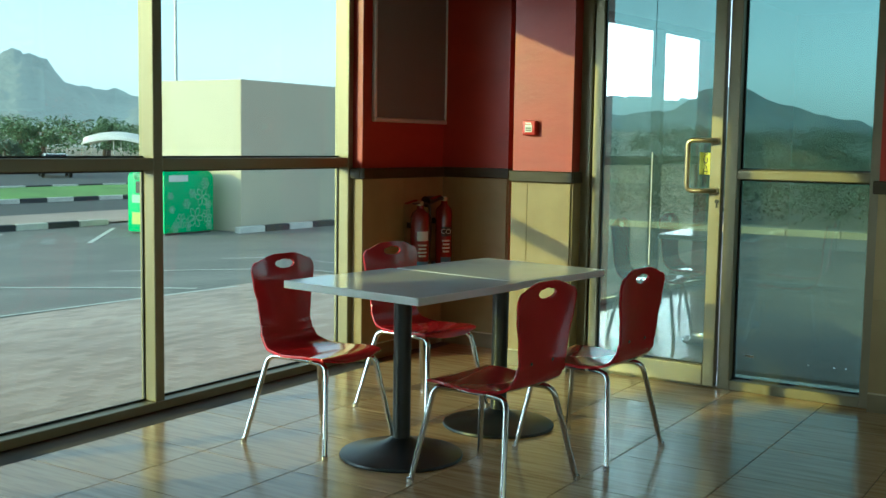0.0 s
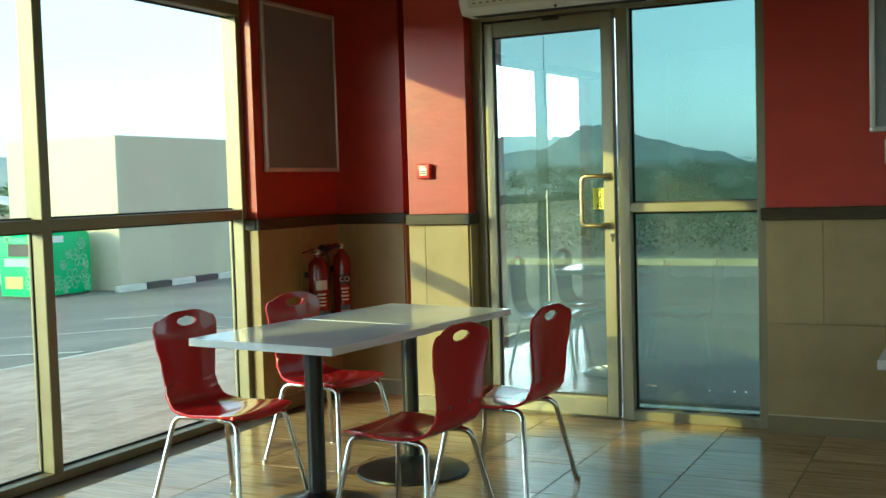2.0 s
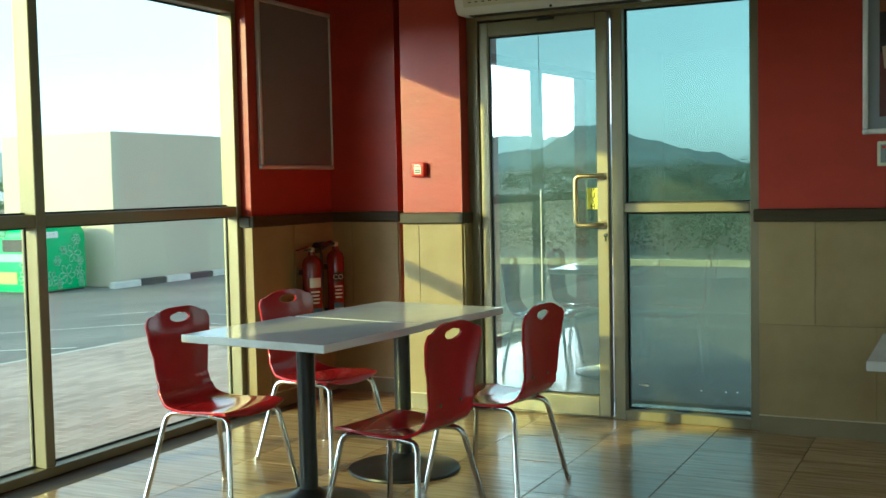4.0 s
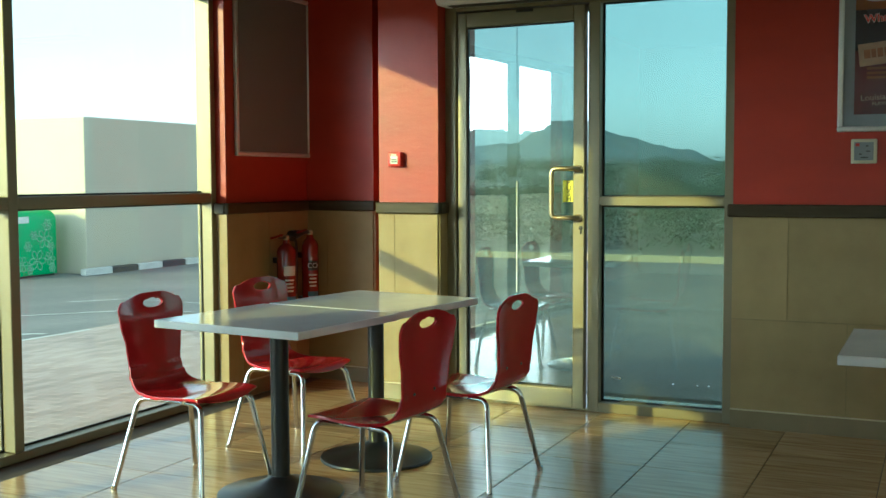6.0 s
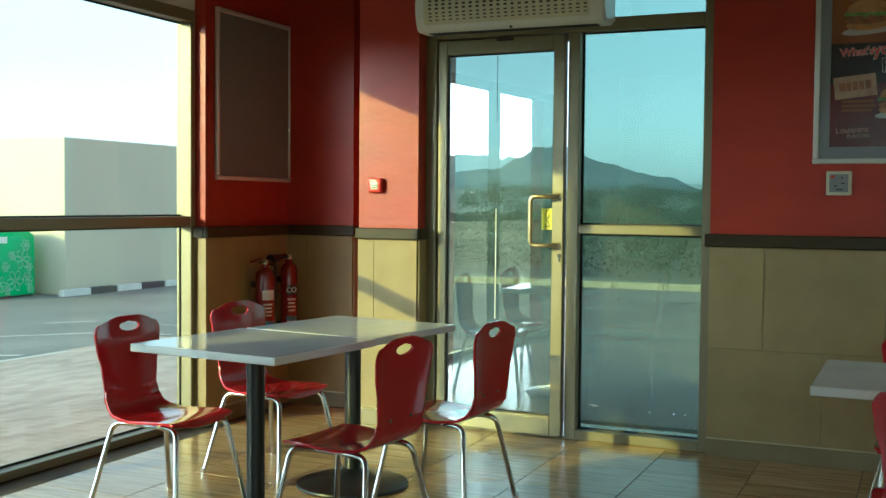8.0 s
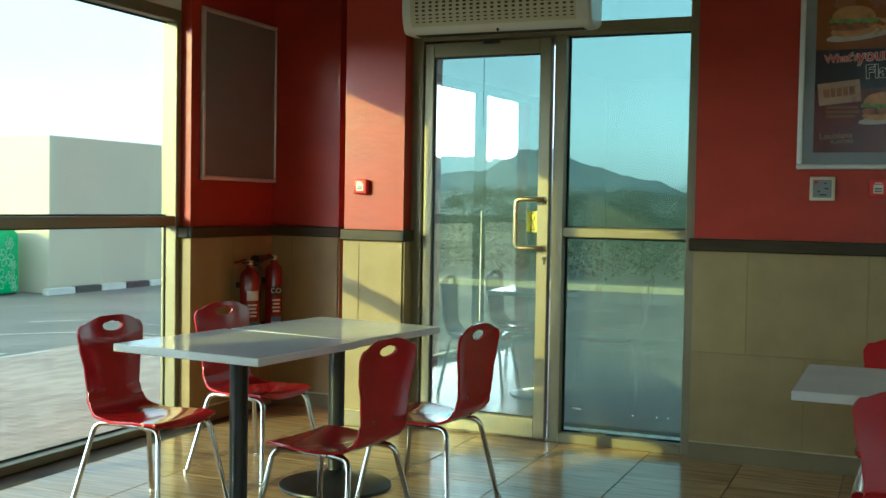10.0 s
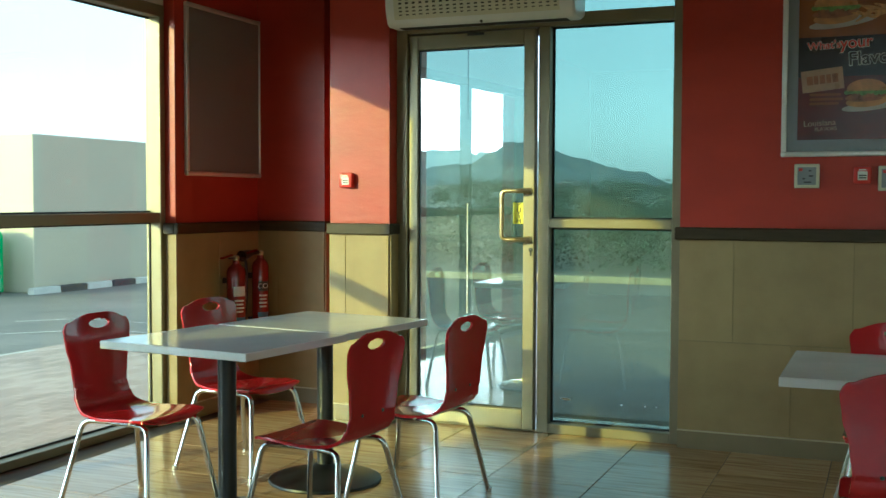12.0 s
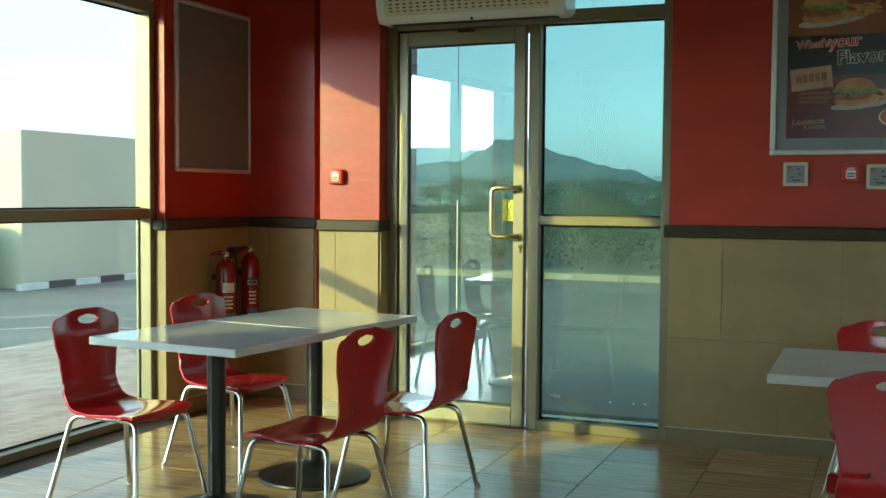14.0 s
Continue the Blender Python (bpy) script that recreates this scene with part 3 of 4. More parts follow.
LETTUCE = surface("lettuce_print", (0.14, 0.24, 0.05), 0.3, vary=0.5, scale=40, bump=0.0)
PATTY = surface("patty_print", (0.24, 0.09, 0.03), 0.3, vary=0.5, scale=30, bump=0.0)
FRIES = surface("fries_print", (0.45, 0.22, 0.05), 0.3, vary=0.4, scale=50, bump=0.0)
PLATE = surface("plate_print", (0.42, 0.38, 0.33), 0.3, vary=0.2, scale=8, bump=0.0)
TAN = surface("tan_print", (0.40, 0.25, 0.15), 0.3, vary=0.15, scale=20, bump=0.0)

PX, PZ = 1.237, 1.545
poster = snap_frame("poster", "burger advertising poster in a silver frame with a grey mount", Matrix.Translation((PX, -0.04, PZ)), 0.98, 1.35, GREY_MOUNT, "mount", mount=1)


def printed(name, bm, material):
    return part(name, bm, material, poster)


# local to the poster: x across from its left edge, z up from its lower edge
printed("print_ground", boxed(0.078, 0.902, -0.0135, -0.012, 0.085, 1.265), POSTER_DARK)
printed("print_band", boxed(0.078, 0.902, -0.0145, -0.0135, 0.40, 0.60), POSTER_BLACK)
printed("print_band", boxed(0.078, 0.902, -0.0145, -0.0135, 0.60, 1.265), POSTER_ORANGE)


def burger(cx, cz, k):
    bm = disc(bmesh.new(), cx + 0.02 * k, cz - 0.075 * k, 0.19 * k, 0.03 * k, -0.0155, turn=0.12)
    printed("plate", bm, PLATE)
    printed("bun", disc(bmesh.new(), cx - 0.02 * k, cz - 0.05 * k, 0.125 * k, 0.035 * k, -0.0162, turn=0.06), BUN)
    printed("patty", disc(bmesh.new(), cx - 0.02 * k, cz - 0.02 * k, 0.13 * k, 0.03 * k, -0.0169, turn=0.06), PATTY)
    r = random.Random(5)
    for i in range(16):
        bm = disc(bmesh.new(), cx - 0.14 * k + i * 0.016 * k, cz + 0.008 * k + r.uniform(-0.008, 0.008) * k, 0.016 * k, 0.014 * k, -0.0176 - 0.00003 * i, 0.0005, 8)
        printed("lettuce", bm, LETTUCE)
    bm = bmesh.new()
    n = 20
    ring = [(0.12 * k * math.cos(math.pi * i / n), 0.075 * k * math.sin(math.pi * i / n) ** 0.8) for i in range(n + 1)]
    f = [bm.verts.new((cx - 0.02 * k + a, -0.0183, cz + 0.018 * k + b)) for a, b in ring]
    g = [bm.verts.new((v.co.x, -0.0178, v.co.z)) for v in f]
    bm.faces.new(f)
    bm.faces.new(g[::-1])
    for i in range(n + 1):
        j = (i + 1) % (n + 1)
        bm.faces.new((f[i], g[i], g[j], f[j]))
    printed("bun", bm, BUN)
    for i in range(12):
        x, z, t = cx + 0.12 * k + r.uniform(0, 0.13) * k, cz - 0.03 * k + r.uniform(-0.02, 0.05) * k, r.uniform(-0.5, 0.7)
        printed("chip", disc(bmesh.new(), x, z, 0.06 * k, 0.009 * k, -0.0185 - 0.0001 * i, 0.0004, 8, t), FRIES)


burger(0.27, 0.735, 0.86)
burger(0.42, 0.31, 0.78)
for text, size, x, z, mat in (("What's", 0.055, 0.20, 0.556, LABEL_WHITE), ("your", 0.080, 0.352, 0.566, LABEL_WHITE), ("Flavor", 0.092, 0.43, 0.487, LABEL_WHITE), ("Louisiana", 0.042, 0.185, 0.168, TAN), ("FLAVORS", 0.026, 0.215, 0.138, TAN)):
    tilt = Matrix.Rotation(radians(3), 4, "Z")
    edge = size * 0.045 if mat is LABEL_WHITE else 0.0
    words("lettering", text, size, Matrix.Translation((x, -0.0165, z)) @ UPRIGHT @ tilt, mat, poster, swell=edge)
    if edge:
        words("lettering", text, size, Matrix.Translation((x, -0.0180, z)) @ UPRIGHT @ tilt, POSTER_BLACK if text == "Flavor" else ALARM_RED, poster, swell=size * 0.012)
bm = boxed(-0.10, 0.10, -0.0006, 0, -0.055, 0.055, bevel=0.0)
bm.transform(Matrix.Translation((0.195, -0.0148, 0.385)) @ Matrix.Rotation(radians(-6), 4, "Y"))
printed("sign_print", bm, TAN)
for i, (x, w) in enumerate(((0.135, 0.03), (0.165, 0.022), (0.195, 0.026), (0.225, 0.022), (0.256, 0.028))):
    bm = boxed(-w / 2, w / 2, -0.0006, 0, -0.022, 0.022)
    bm.transform(Matrix.Translation((x, -0.0156, 0.388 + (x - 0.195) * 0.1)) @ Matrix.Rotation(radians(-6), 4, "Y"))
    printed("writing_bar", bm, PATTY)
for z, w in ((0.305, 0.15), (0.282, 0.16), (0.26, 0.14)):
    printed("writing_bar", boxed(0.135, 0.135 + w, -0.0152, -0.0146, z, z + 0.012), POSTER_ORANGE)
printed("price_badge", disc(bmesh.new(), 0.60, 0.185, 0.085, 0.05, -0.0158), LABEL_WHITE)
printed("price_badge", disc(bmesh.new(), 0.60, 0.185, 0.078, 0.044, -0.0165), surface("badge_print", (0.5, 0.09, 0.02), 0.3, bump=0.0))
words("lettering", "19", 0.075, Matrix.Translation((0.58, -0.0172, 0.185)) @ UPRIGHT, LABEL_WHITE, poster)
printed("cup_print", boxed(0.41, 0.56, -0.0158, -0.0146, 0.80, 1.05), POSTER_BLACK)


def wall_panel(name, label, x, z, w, h):
    """Small control panel with a grey face, a red lamp and marks."""
    ob = thing(name, Matrix.Translation((x, -0.04, z)), label, "wall panel", "wall control panels")
    part("housing", boxed(-w / 2, w / 2, -0.022, 0, -h / 2, h / 2, bevel=0.006, seg=3), CREAM_PLASTIC, ob, smooth=True)
    part("face", boxed(-w / 2 + 0.016, w / 2 - 0.016, -0.0245, -0.021, -h / 2 + 0.016, h / 2 - 0.016, bevel=0.001), GREY_MOUNT, ob, "grey face plate")
    part("lamp", boxed(-w / 2 + 0.022, -w / 2 + 0.040, -0.0265, -0.0242, h / 2 - 0.036, h / 2 - 0.022), ALARM_RED, ob, "red lamp")
    for dx, dz, bw in ((0.015, 0.026, 0.012), (0.02, 0.0, 0.02), (-0.015, -0.014, 0.012), (0.004, -0.031, 0.035)):
        part("mark", boxed(dx - bw / 2, dx + bw / 2, -0.0256, -0.0243, dz - 0.003, dz + 0.003), BLACK, ob)
    return ob


wall_panel("control_panel", "cream wall control panel with a grey face and red lamp", 1.366, 1.447, 0.122, 0.122)
wall_panel("control_panel", "cream wall control panel with a grey face and red lamp", 1.765, 1.434, 0.124, 0.124)


def call_point(m, s, label):
    ob = thing("fire_alarm", m, label, "fire alarm", "fire alarm call points")
    part("housing", boxed(-s / 2, s / 2, -0.04, 0, -s / 2, s / 2, bevel=0.008, seg=3), ALARM_RED, ob, smooth=True)
    part("glass_plate", boxed(-s * 0.27, s * 0.27, -0.043, -0.039, -s * 0.30, s * 0.22, bevel=0.002), LABEL_WHITE, ob, "white break-glass plate")
    for dz in (0.30, -0.02, -0.16):
        part("mark", boxed(-s * 0.2, s * 0.2, -0.0445, -0.0428, dz * s - 0.003, dz * s + 0.003), BLACK if dz < 0.2 else LABEL_WHITE, ob)
    return ob


call_point(Matrix.Translation((-1.223, -0.10, 1.432)), 0.086, "red fire alarm call point on the sunlit pier")
call_point(Matrix.Translation((1.631, -0.04, 1.45)), 0.086, "red fire alarm call point below the poster")


# ---- air curtain over the door ----
def air_curtain():
    ob = thing("air_curtain", Matrix(), "white air curtain with a slotted grille over the door", "air curtain")
    x0, x1 = -0.925, 0.185
    prof = [(-0.002, 2.33), (-0.06, 2.302), (-0.185, 2.302), (-0.205, 2.316), (-0.225, 2.36), (-0.238, 2.42), (-0.238, 2.50), (-0.22, 2.55), (-0.002, 2.56)]
    bm = bmesh.new()
    xs = [(x0, 0.93), (x0 + 0.012, 0.99), (x0 + 0.03, 1.0), (x1 - 0.03, 1.0), (x1 - 0.012, 0.99), (x1, 0.93)]
    rings = []
    for x, k in xs:
        rings.append([bm.verts.new((x, y * k, 2.43 + (z - 2.43) * k)) for y, z in prof])
    for a, b in zip(rings, rings[1:]):
        for i in range(len(prof)):
            j = (i + 1) % len(prof)
            bm.faces.new((a[i], a[j], b[j], b[i]))
    bm.faces.new(rings[0])
    bm.faces.new(rings[-1][::-1])
    body = part("body", bm, WHITE_PLASTIC, ob, smooth=True)
    # curved grille panel proud of the front, with rows of slots
    bm = bmesh.new()
    face = [(-0.2185, 2.338), (-0.2285, 2.36), (-0.2415, 2.42), (-0.2415, 2.50), (-0.2285, 2.54)]
    a = [bm.verts.new((x0 + 0.06, y, z)) for y, z in face]
    b = [bm.verts.new((x1 - 0.08, y, z)) for y, z in face]
    for i in range(len(face) - 1):
        bm.faces.new((a[i], b[i], b[i + 1], a[i + 1]))
    part("grille", bm, CREAM_PLASTIC, ob, "beige slotted intake grille", smooth=True)
    spots = [((-0.2285 - 0.0125 * t), 2.365 + 0.052 * t, -12) for t in (0.0, 0.36, 0.72)] + [(-0.2418, 2.425 + 0.022 * i, 0) for i in range(4)]
    slot = mesh_of("slot", boxed(-0.009, 0.009, -0.0012, 0.001, -0.0055, 0.0055), GREY_SLOT)
    for r, (y, z, tilt) in enumerate(spots):
        for c in range(23):
            s = new("slot", slot)
            s.parent = ob
            s.matrix_basis = Matrix.Translation((x0 + 0.10 + c * 0.0413, y, z)) @ Matrix.Rotation(radians(tilt), 4, "X")
    part("outlet", boxed(x0 + 0.06, x1 - 0.06, -0.16, -0.08, 2.2995, 2.3025), GREY_SLOT, ob, "dark outlet slot")
    bm = bmesh.new()
    lathe(bm, [(0.008, 0), (0.008, 0.005), (0.003, 0.006)], 12)
    bm.transform(Matrix.Translation((-0.35, -0.197, 2.306)) @ UPRIGHT)
    part("sensor", bm, BLACK, ob)
    return ob


air_curtain()


# ---- fire extinguishers ----
def extinguisher(m, r, h, horn, label):
    ob = thing("fire_extinguisher", m, label, "fire extinguisher", "fire extinguishers in the corner")
    bm = bmesh.new()
    lathe(bm, [(r * 0.9, 0.0), (r, 0.012), (r, h - r * 0.9), (r * 0.86, h - r * 0.45), (r * 0.5, h - r * 0.12), (0.022, h), (0.02, h + 0.02)], 32)
    part("cylinder", bm, EXT_RED, ob, smooth=True)
    bm = bmesh.new()
    lathe(bm, [(0.02, h + 0.018), (0.02, h + 0.045), (0.012, h + 0.05)], 16)
    part("valve", bm, STEEL, ob, smooth=True)
    bm = boxed(-0.012, 0.012, -0.085, 0.03, h + 0.052, h + 0.062, bevel=0.003)
    bm.transform(Matrix.Translation((0, 0, 0)) @ Matrix.Rotation(radians(8), 4, "X"))
    part("lever", bm, EXT_RED, ob)
    part("lever", boxed(-0.012, 0.012, -0.075, 0.02, h + 0.03, h + 0.04, bevel=0.003), BLACK, ob)
    if horn:
        bm = sweep(bmesh.new(), [(0, 0.02, h + 0.035), (-0.01, -0.05, h + 0.04), (-0.02, -0.09, h + 0.035), (-0.025, -0.18, h + 0.02)], [0.012, 0.014, 0.022, 0.036], 16)
        part("horn", bm, BLACK, ob, "black discharge horn", smooth=True)
    else:
        part("hose", sweep(bmesh.new(), rounded([(0, 0, h + 0.035), (0.02, 0.08, h + 0.03), (0.02, r + 0.03, h * 0.7), (0.02, r + 0.01, h * 0.35)], 0.04), 0.009, 10), BLACK, ob, smooth=True)
    # wrap labels follow the cylinder

    def wrap(name, z0, z1, half, mat, centre=-35):
        b = bmesh.new()
        n = 10
        ang = [radians(centre - half + 2 * half * k / n) for k in range(n + 1)]
        lo = [b.verts.new(((r + 0.0008) * math.cos(a), (r + 0.0008) * math.sin(a), z0)) for a in ang]
        hi = [b.verts.new((v.co.x, v.co.y, z1)) for v in lo]
        for k in range(n):
            b.faces.new((lo[k], lo[k + 1], hi[k + 1], hi[k]))
        return part(name, b, mat, ob, smooth=True)

    wrap("label", h * 0.60, h * 0.72, 38, LABEL_WHITE if not horn else BLACK)
    for k in range(4):
        wrap("writing_bar", h * (0.40 + 0.045 * k), h * (0.42 + 0.045 * k), 24 + 5 * (k % 2), LABEL_WHITE, -38)
    wrap("label", h * 0.28, h * 0.34, 40, LABEL_BLUE)
    wrap("label", h * 0.14, h * 0.28, 36, LABEL_WHITE)
    if horn:
        a = radians(-42)
        words("lettering", "CO", 0.045, Matrix.Translation(((r + 0.003) * math.cos(a), (r + 0.003) * math.sin(a), h * 0.66)) @ Matrix.Rotation(radians(48), 4, "Z") @ UPRIGHT, LABEL_WHITE, ob)
    part("bracket", boxed(-r - 0.03, -r * 0.6, -0.02, 0.02, h * 0.75, h * 0.82, bevel=0.003), BLACK_IRON, ob)
    part("bracket", boxed(-r - 0.03, -r * 0.6, -0.02, 0.02, h * 0.2, h * 0.27, bevel=0.003), BLACK_IRON, ob)
    return ob


extinguisher(pose(-1.985, -0.135, 0.42), 0.060, 0.50, False, "red powder fire extinguisher hung on the khaki tiled wall")
extinguisher(pose(-1.985, 0.145, 0.42), 0.054, 0.52, True, "red gas fire extinguisher with a black horn on the tiled wall")


# ---- outside ----
PAVE_RED = paving("pinkish_pavers", (0.46, 0.37, 0.325), (0.40, 0.325, 0.285), (0.28, 0.23, 0.205), 0.22, 0.11)
PAVE_GREY = paving("grey_pavers", (0.23, 0.22, 0.205), (0.20, 0.195, 0.185), (0.14, 0.14, 0.13), 0.22, 0.11)
ASPHALT = surface("asphalt", (0.07, 0.07, 0.07), 0.85, vary=0.2, scale=0.6, grain=30)
SAND = surface("dry_gravel_ground", (0.30, 0.25, 0.18), 0.95, vary=0.2, scale=0.08, grain=8, depth=0.02)
LINE_WHITE = surface("worn_road_paint", (0.62, 0.62, 0.58), 0.7, vary=0.15, scale=5)
KERB_BLACK = surface("black_kerb_paint", (0.035, 0.035, 0.04), 0.7, vary=0.3)
KERB_WHITE = surface("white_kerb_paint", (0.6, 0.58, 0.52), 0.7, vary=0.12)
KERB_BEIGE = surface("beige_kerb_stone", (0.52, 0.42, 0.28), 0.8, vary=0.12, scale=2)
LAWN = surface("lawn", (0.16, 0.29, 0.06), 0.9, vary=0.25, scale=0.5, grain=40, depth=0.02)
KIOSK = surface("cream_kiosk_render", (0.52, 0.465, 0.35), 0.85, vary=0.05, scale=0.5, grain=30)
LEAF = surface("leaf", (0.10, 0.15, 0.065), 0.6, vary=0.45, scale=1.5, bump=0.0)
LEAF_DRY = surface("dusty_leaf", (0.115, 0.15, 0.10), 0.7, vary=0.4, scale=1.2, bump=0.0)
HAZY_ROCK = surface("mountain_rock_haze_glow", (0.105, 0.11, 0.09), 0.95, vary=0.35, scale=0.012, grain=0.09, bump=0.6, depth=6.0)
# distance: haze in the air is put into the rock as a faint glow
rock_p = HAZY_ROCK.node_tree.nodes["Principled BSDF"]
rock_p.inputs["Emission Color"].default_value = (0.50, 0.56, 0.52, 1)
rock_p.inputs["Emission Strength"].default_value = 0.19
HAZY_FOOTHILL = surface("scrubby_hillside_haze_glow", (0.25, 0.20, 0.135), 0.95, vary=0.6, scale=0.07, grain=0.5, bump=0.6, depth=1.5)
# a slightly weaker haze glow is put into the nearer hillside too
HAZY_FOOTHILL.node_tree.nodes["Principled BSDF"].inputs["Emission Color"].default_value = (0.50, 0.60, 0.62, 1)
HAZY_FOOTHILL.node_tree.nodes["Principled BSDF"].inputs["Emission Strength"].default_value = 0.16
BIN_GREEN = surface("green_bin_paint", (0.01, 0.38, 0.09), 0.35, vary=0.12, scale=2)
BIN_LIGHT = surface("pale_green_print", (0.30, 0.55, 0.36), 0.45, vary=0.15)
BIN_YELLOW = surface("yellow_green_print", (0.42, 0.58, 0.10), 0.45, vary=0.1)
CANVAS = surface("white_canvas", (0.75, 0.73, 0.70), 0.8, vary=0.04)
CAR_WHITE = surface("white_car_paint", (0.7, 0.7, 0.68), 0.25, vary=0.03, bump=0.0, coat=0.5)
DARK_GLASS = surface("dark_car_glass", (0.02, 0.025, 0.03), 0.08, vary=0.05, bump=0.0)
GALV = surface("galvanised_pole", (0.4, 0.4, 0.39), 0.45, metal=0.7, vary=0.08)
BARK = surface("bark", (0.09, 0.065, 0.045), 0.9, vary=0.3)


def fall(x, y):
    """Height of the ground, which falls away gently from the building."""
    d = max(-2.4 - x, y - 0.2, 0.0)
    s = min(1.0, d / 15.0)
    return -0.13 - 0.97 * s * s * (3 - 2 * s)


def sheet(name, label, category, x0, x1, y0, y1, material, lift, step=0.75, kind="structure"):
    """A piece of surface that follows the ground."""
    nx, ny = max(1, int((x1 - x0) / step)), max(1, int((y1 - y0) / step))
    verts, faces = [], []
    for j in range(ny + 1):
        for i in range(nx + 1):
            x, y = x0 + (x1 - x0) * i / nx, y0 + (y1 - y0) * j / ny
            verts.append((x, y, fall(x, y) + lift))
    for j in range(ny):
        for i in range(nx):
            a = j * (nx + 1) + i
            faces.append((a, a + 1, a + nx + 2, a + nx + 1))
    me = bpy.data.meshes.new(name)
    me.from_pydata(verts, [], faces)
    me.materials.append(material)
    return tagged(new(name, me), label, category, kind=kind)


# one sheet to the horizon
xs = [-3000, -900, -300, -100] + [-60 + 2 * k for k in range(46)] + [100, 300, 900, 3000]
ys = [-3000, -900, -300, -100] + [-40 + 2 * k for k in range(51)] + [120, 300, 900, 3000]
me = bpy.data.meshes.new("ground")
me.from_pydata([(x, y, fall(x, y) - 0.04) for y in ys for x in xs], [], [(j * len(xs) + i, j * len(xs) + i + 1, (j + 1) * len(xs) + i + 1, (j + 1) * len(xs) + i) for j in range(len(ys) - 1) for i in range(len(xs) - 1)])
me.materials.append(SAND)
tagged(new("ground", me), "dry gravelly ground reaching the mountains", "ground", kind="structure")
near_paving = sheet("pavement_1", "pinkish grey block paving by the windows", "pavement", -6.95, 14.0, -4.6, 6.0, PAVE_RED, 0.004)
sheet("road_4", "dark asphalt yard behind the building", "road", -6.95, 14.0, -26.0, -4.6, ASPHALT, 0.004)
sheet("pavement_2", "pale block paving outside the door", "pavement", -6.95, 14.0, 6.0, 25.3, PAVE_RED, 0.004)
sheet("road_1", "grey block-paved parking area", "road", -23.0, -6.95, -26.0, 25.3, PAVE_GREY, 0.004)
sheet("pavement_3", "reddish footpath behind the kerb", "pavement", -27.0, -23.0, -30.0, 40.0, PAVE_RED, 0.05, 4)
sheet("road_2", "grey access road", "road", -32.6, -27.0, -60.0, 60.0, ASPHALT, 0.01, 8)
sheet("lawn", "green mown lawn strip", "lawn", -42.0, -33.0, -60.0, 60.0, LAWN, 0.10, 8)
sheet("road_3", "grey road beyond the lawn", "road", -60.0, -42.4, -60.0, 90.0, ASPHALT, 0.012, 10)
sheet("pavement_4", "pale footpath beyond the paving", "pavement", -30.0, 40.0, 25.5, 26.9, KERB_BEIGE, 0.12, 4)


def ground_line(name, x0, y0, x1, y1, w, mat=None):
    """A painted stripe that lies on the paving."""
    n = 14
    d = Vector((x1 - x0, y1 - y0)).normalized()
    s = Vector((-d.y, d.x)) * w / 2
    verts = []
    for k in range(n + 1):
        p = Vector((x0 + (x1 - x0) * k / n, y0 + (y1 - y0) * k / n))
        for q in (p - s, p + s):
            verts.append((q.x, q.y, fall(q.x, q.y) + 0.012))
    me = bpy.data.meshes.new(name)
    me.from_pydata(verts, [], [(2 * k, 2 * k + 1, 2 * k + 3, 2 * k + 2) for k in range(n)])
    me.materials.append(mat or LINE_WHITE)
    return tagged(new(name, me), "worn white parking line painted on the paving", "road marking", "parking lines", "structure")


ground_line("road_marking", -7.25, -1.0, -6.75, 3.3, 0.10)
for k in range(8):
    y = -9.9 + 2.6 * k
    ground_line("road_marking", -12.3, y + 0.5, -7.1, y - 0.1, 0.09)
for k in range(3):
    ground_line("road_marking", -18.6 - 0.4 * k, 11.0 - 3.2 * k, -21.6 - 0.4 * k, 14.3 - 3.2 * k, 0.12)
ground_line("road_marking", -7.0, 13.6, -1.0, 14.2, 0.12)


def kerb(label, x0, y0, x1, y1, lift, length=1.0, w=0.2, h=0.17, mats=(KERB_WHITE, KERB_BLACK)):
    """A kerb of single painted stones in a row."""
    root = thing("kerb", Matrix(), label, "kerb", kind="structure")
    d = Vector((x1 - x0, y1 - y0))
    n = max(1, int(d.length / length))
    ang = math.atan2(d.y, d.x)
    stones = [mesh_of("kerb_stone", boxed(-d.length / n / 2 + 0.008, d.length / n / 2 - 0.008, -w / 2, w / 2, -0.15, h, bevel=0.02), m) for m in mats]
    for k in range(n):
        p = (k + 0.5) / n
        x, y = x0 + d.x * p, y0 + d.y * p
        s = new("kerb_stone", stones[k % len(stones)])
        s.parent = root
        s.matrix_basis = Matrix.Translation((x, y, fall(x, y) + lift)) @ Matrix.Rotation(ang, 4, "Z")


kerb("black and white painted kerb beside the kiosk", -18.02, 15.3, -18.02, 24.3, 0.0)
kerb("black and white painted kerb of the parking area", -23.0, -20.0, -22.7, 15.0, 0.0)
kerb("black and white painted kerb of the lawn", -33.0, -20.0, -32.8, 40.0, 0.0, 1.2)
kerb("pale kerb beyond the lawn", -42.2, -20.0, -42.2, 60.0, 0.0, 1.5, mats=(KERB_WHITE, KERB_BLACK))
kerb("long beige kerb beyond the paving", -26.0, 25.3, 34.0, 25.3, 0.0, 1.5, 0.3, 0.2, (KERB_BEIGE,))

# kiosk
zk = fall(-20, 16)
kiosk = thing("kiosk", Matrix.Translation((-20.2, 18.03, zk)), "plain cream rendered kiosk with a flat roof", "building")
part("wall", boxed(-1.95, 1.95, -2.33, 2.33, 0, 4.03, bevel=0.02), KIOSK, kiosk)
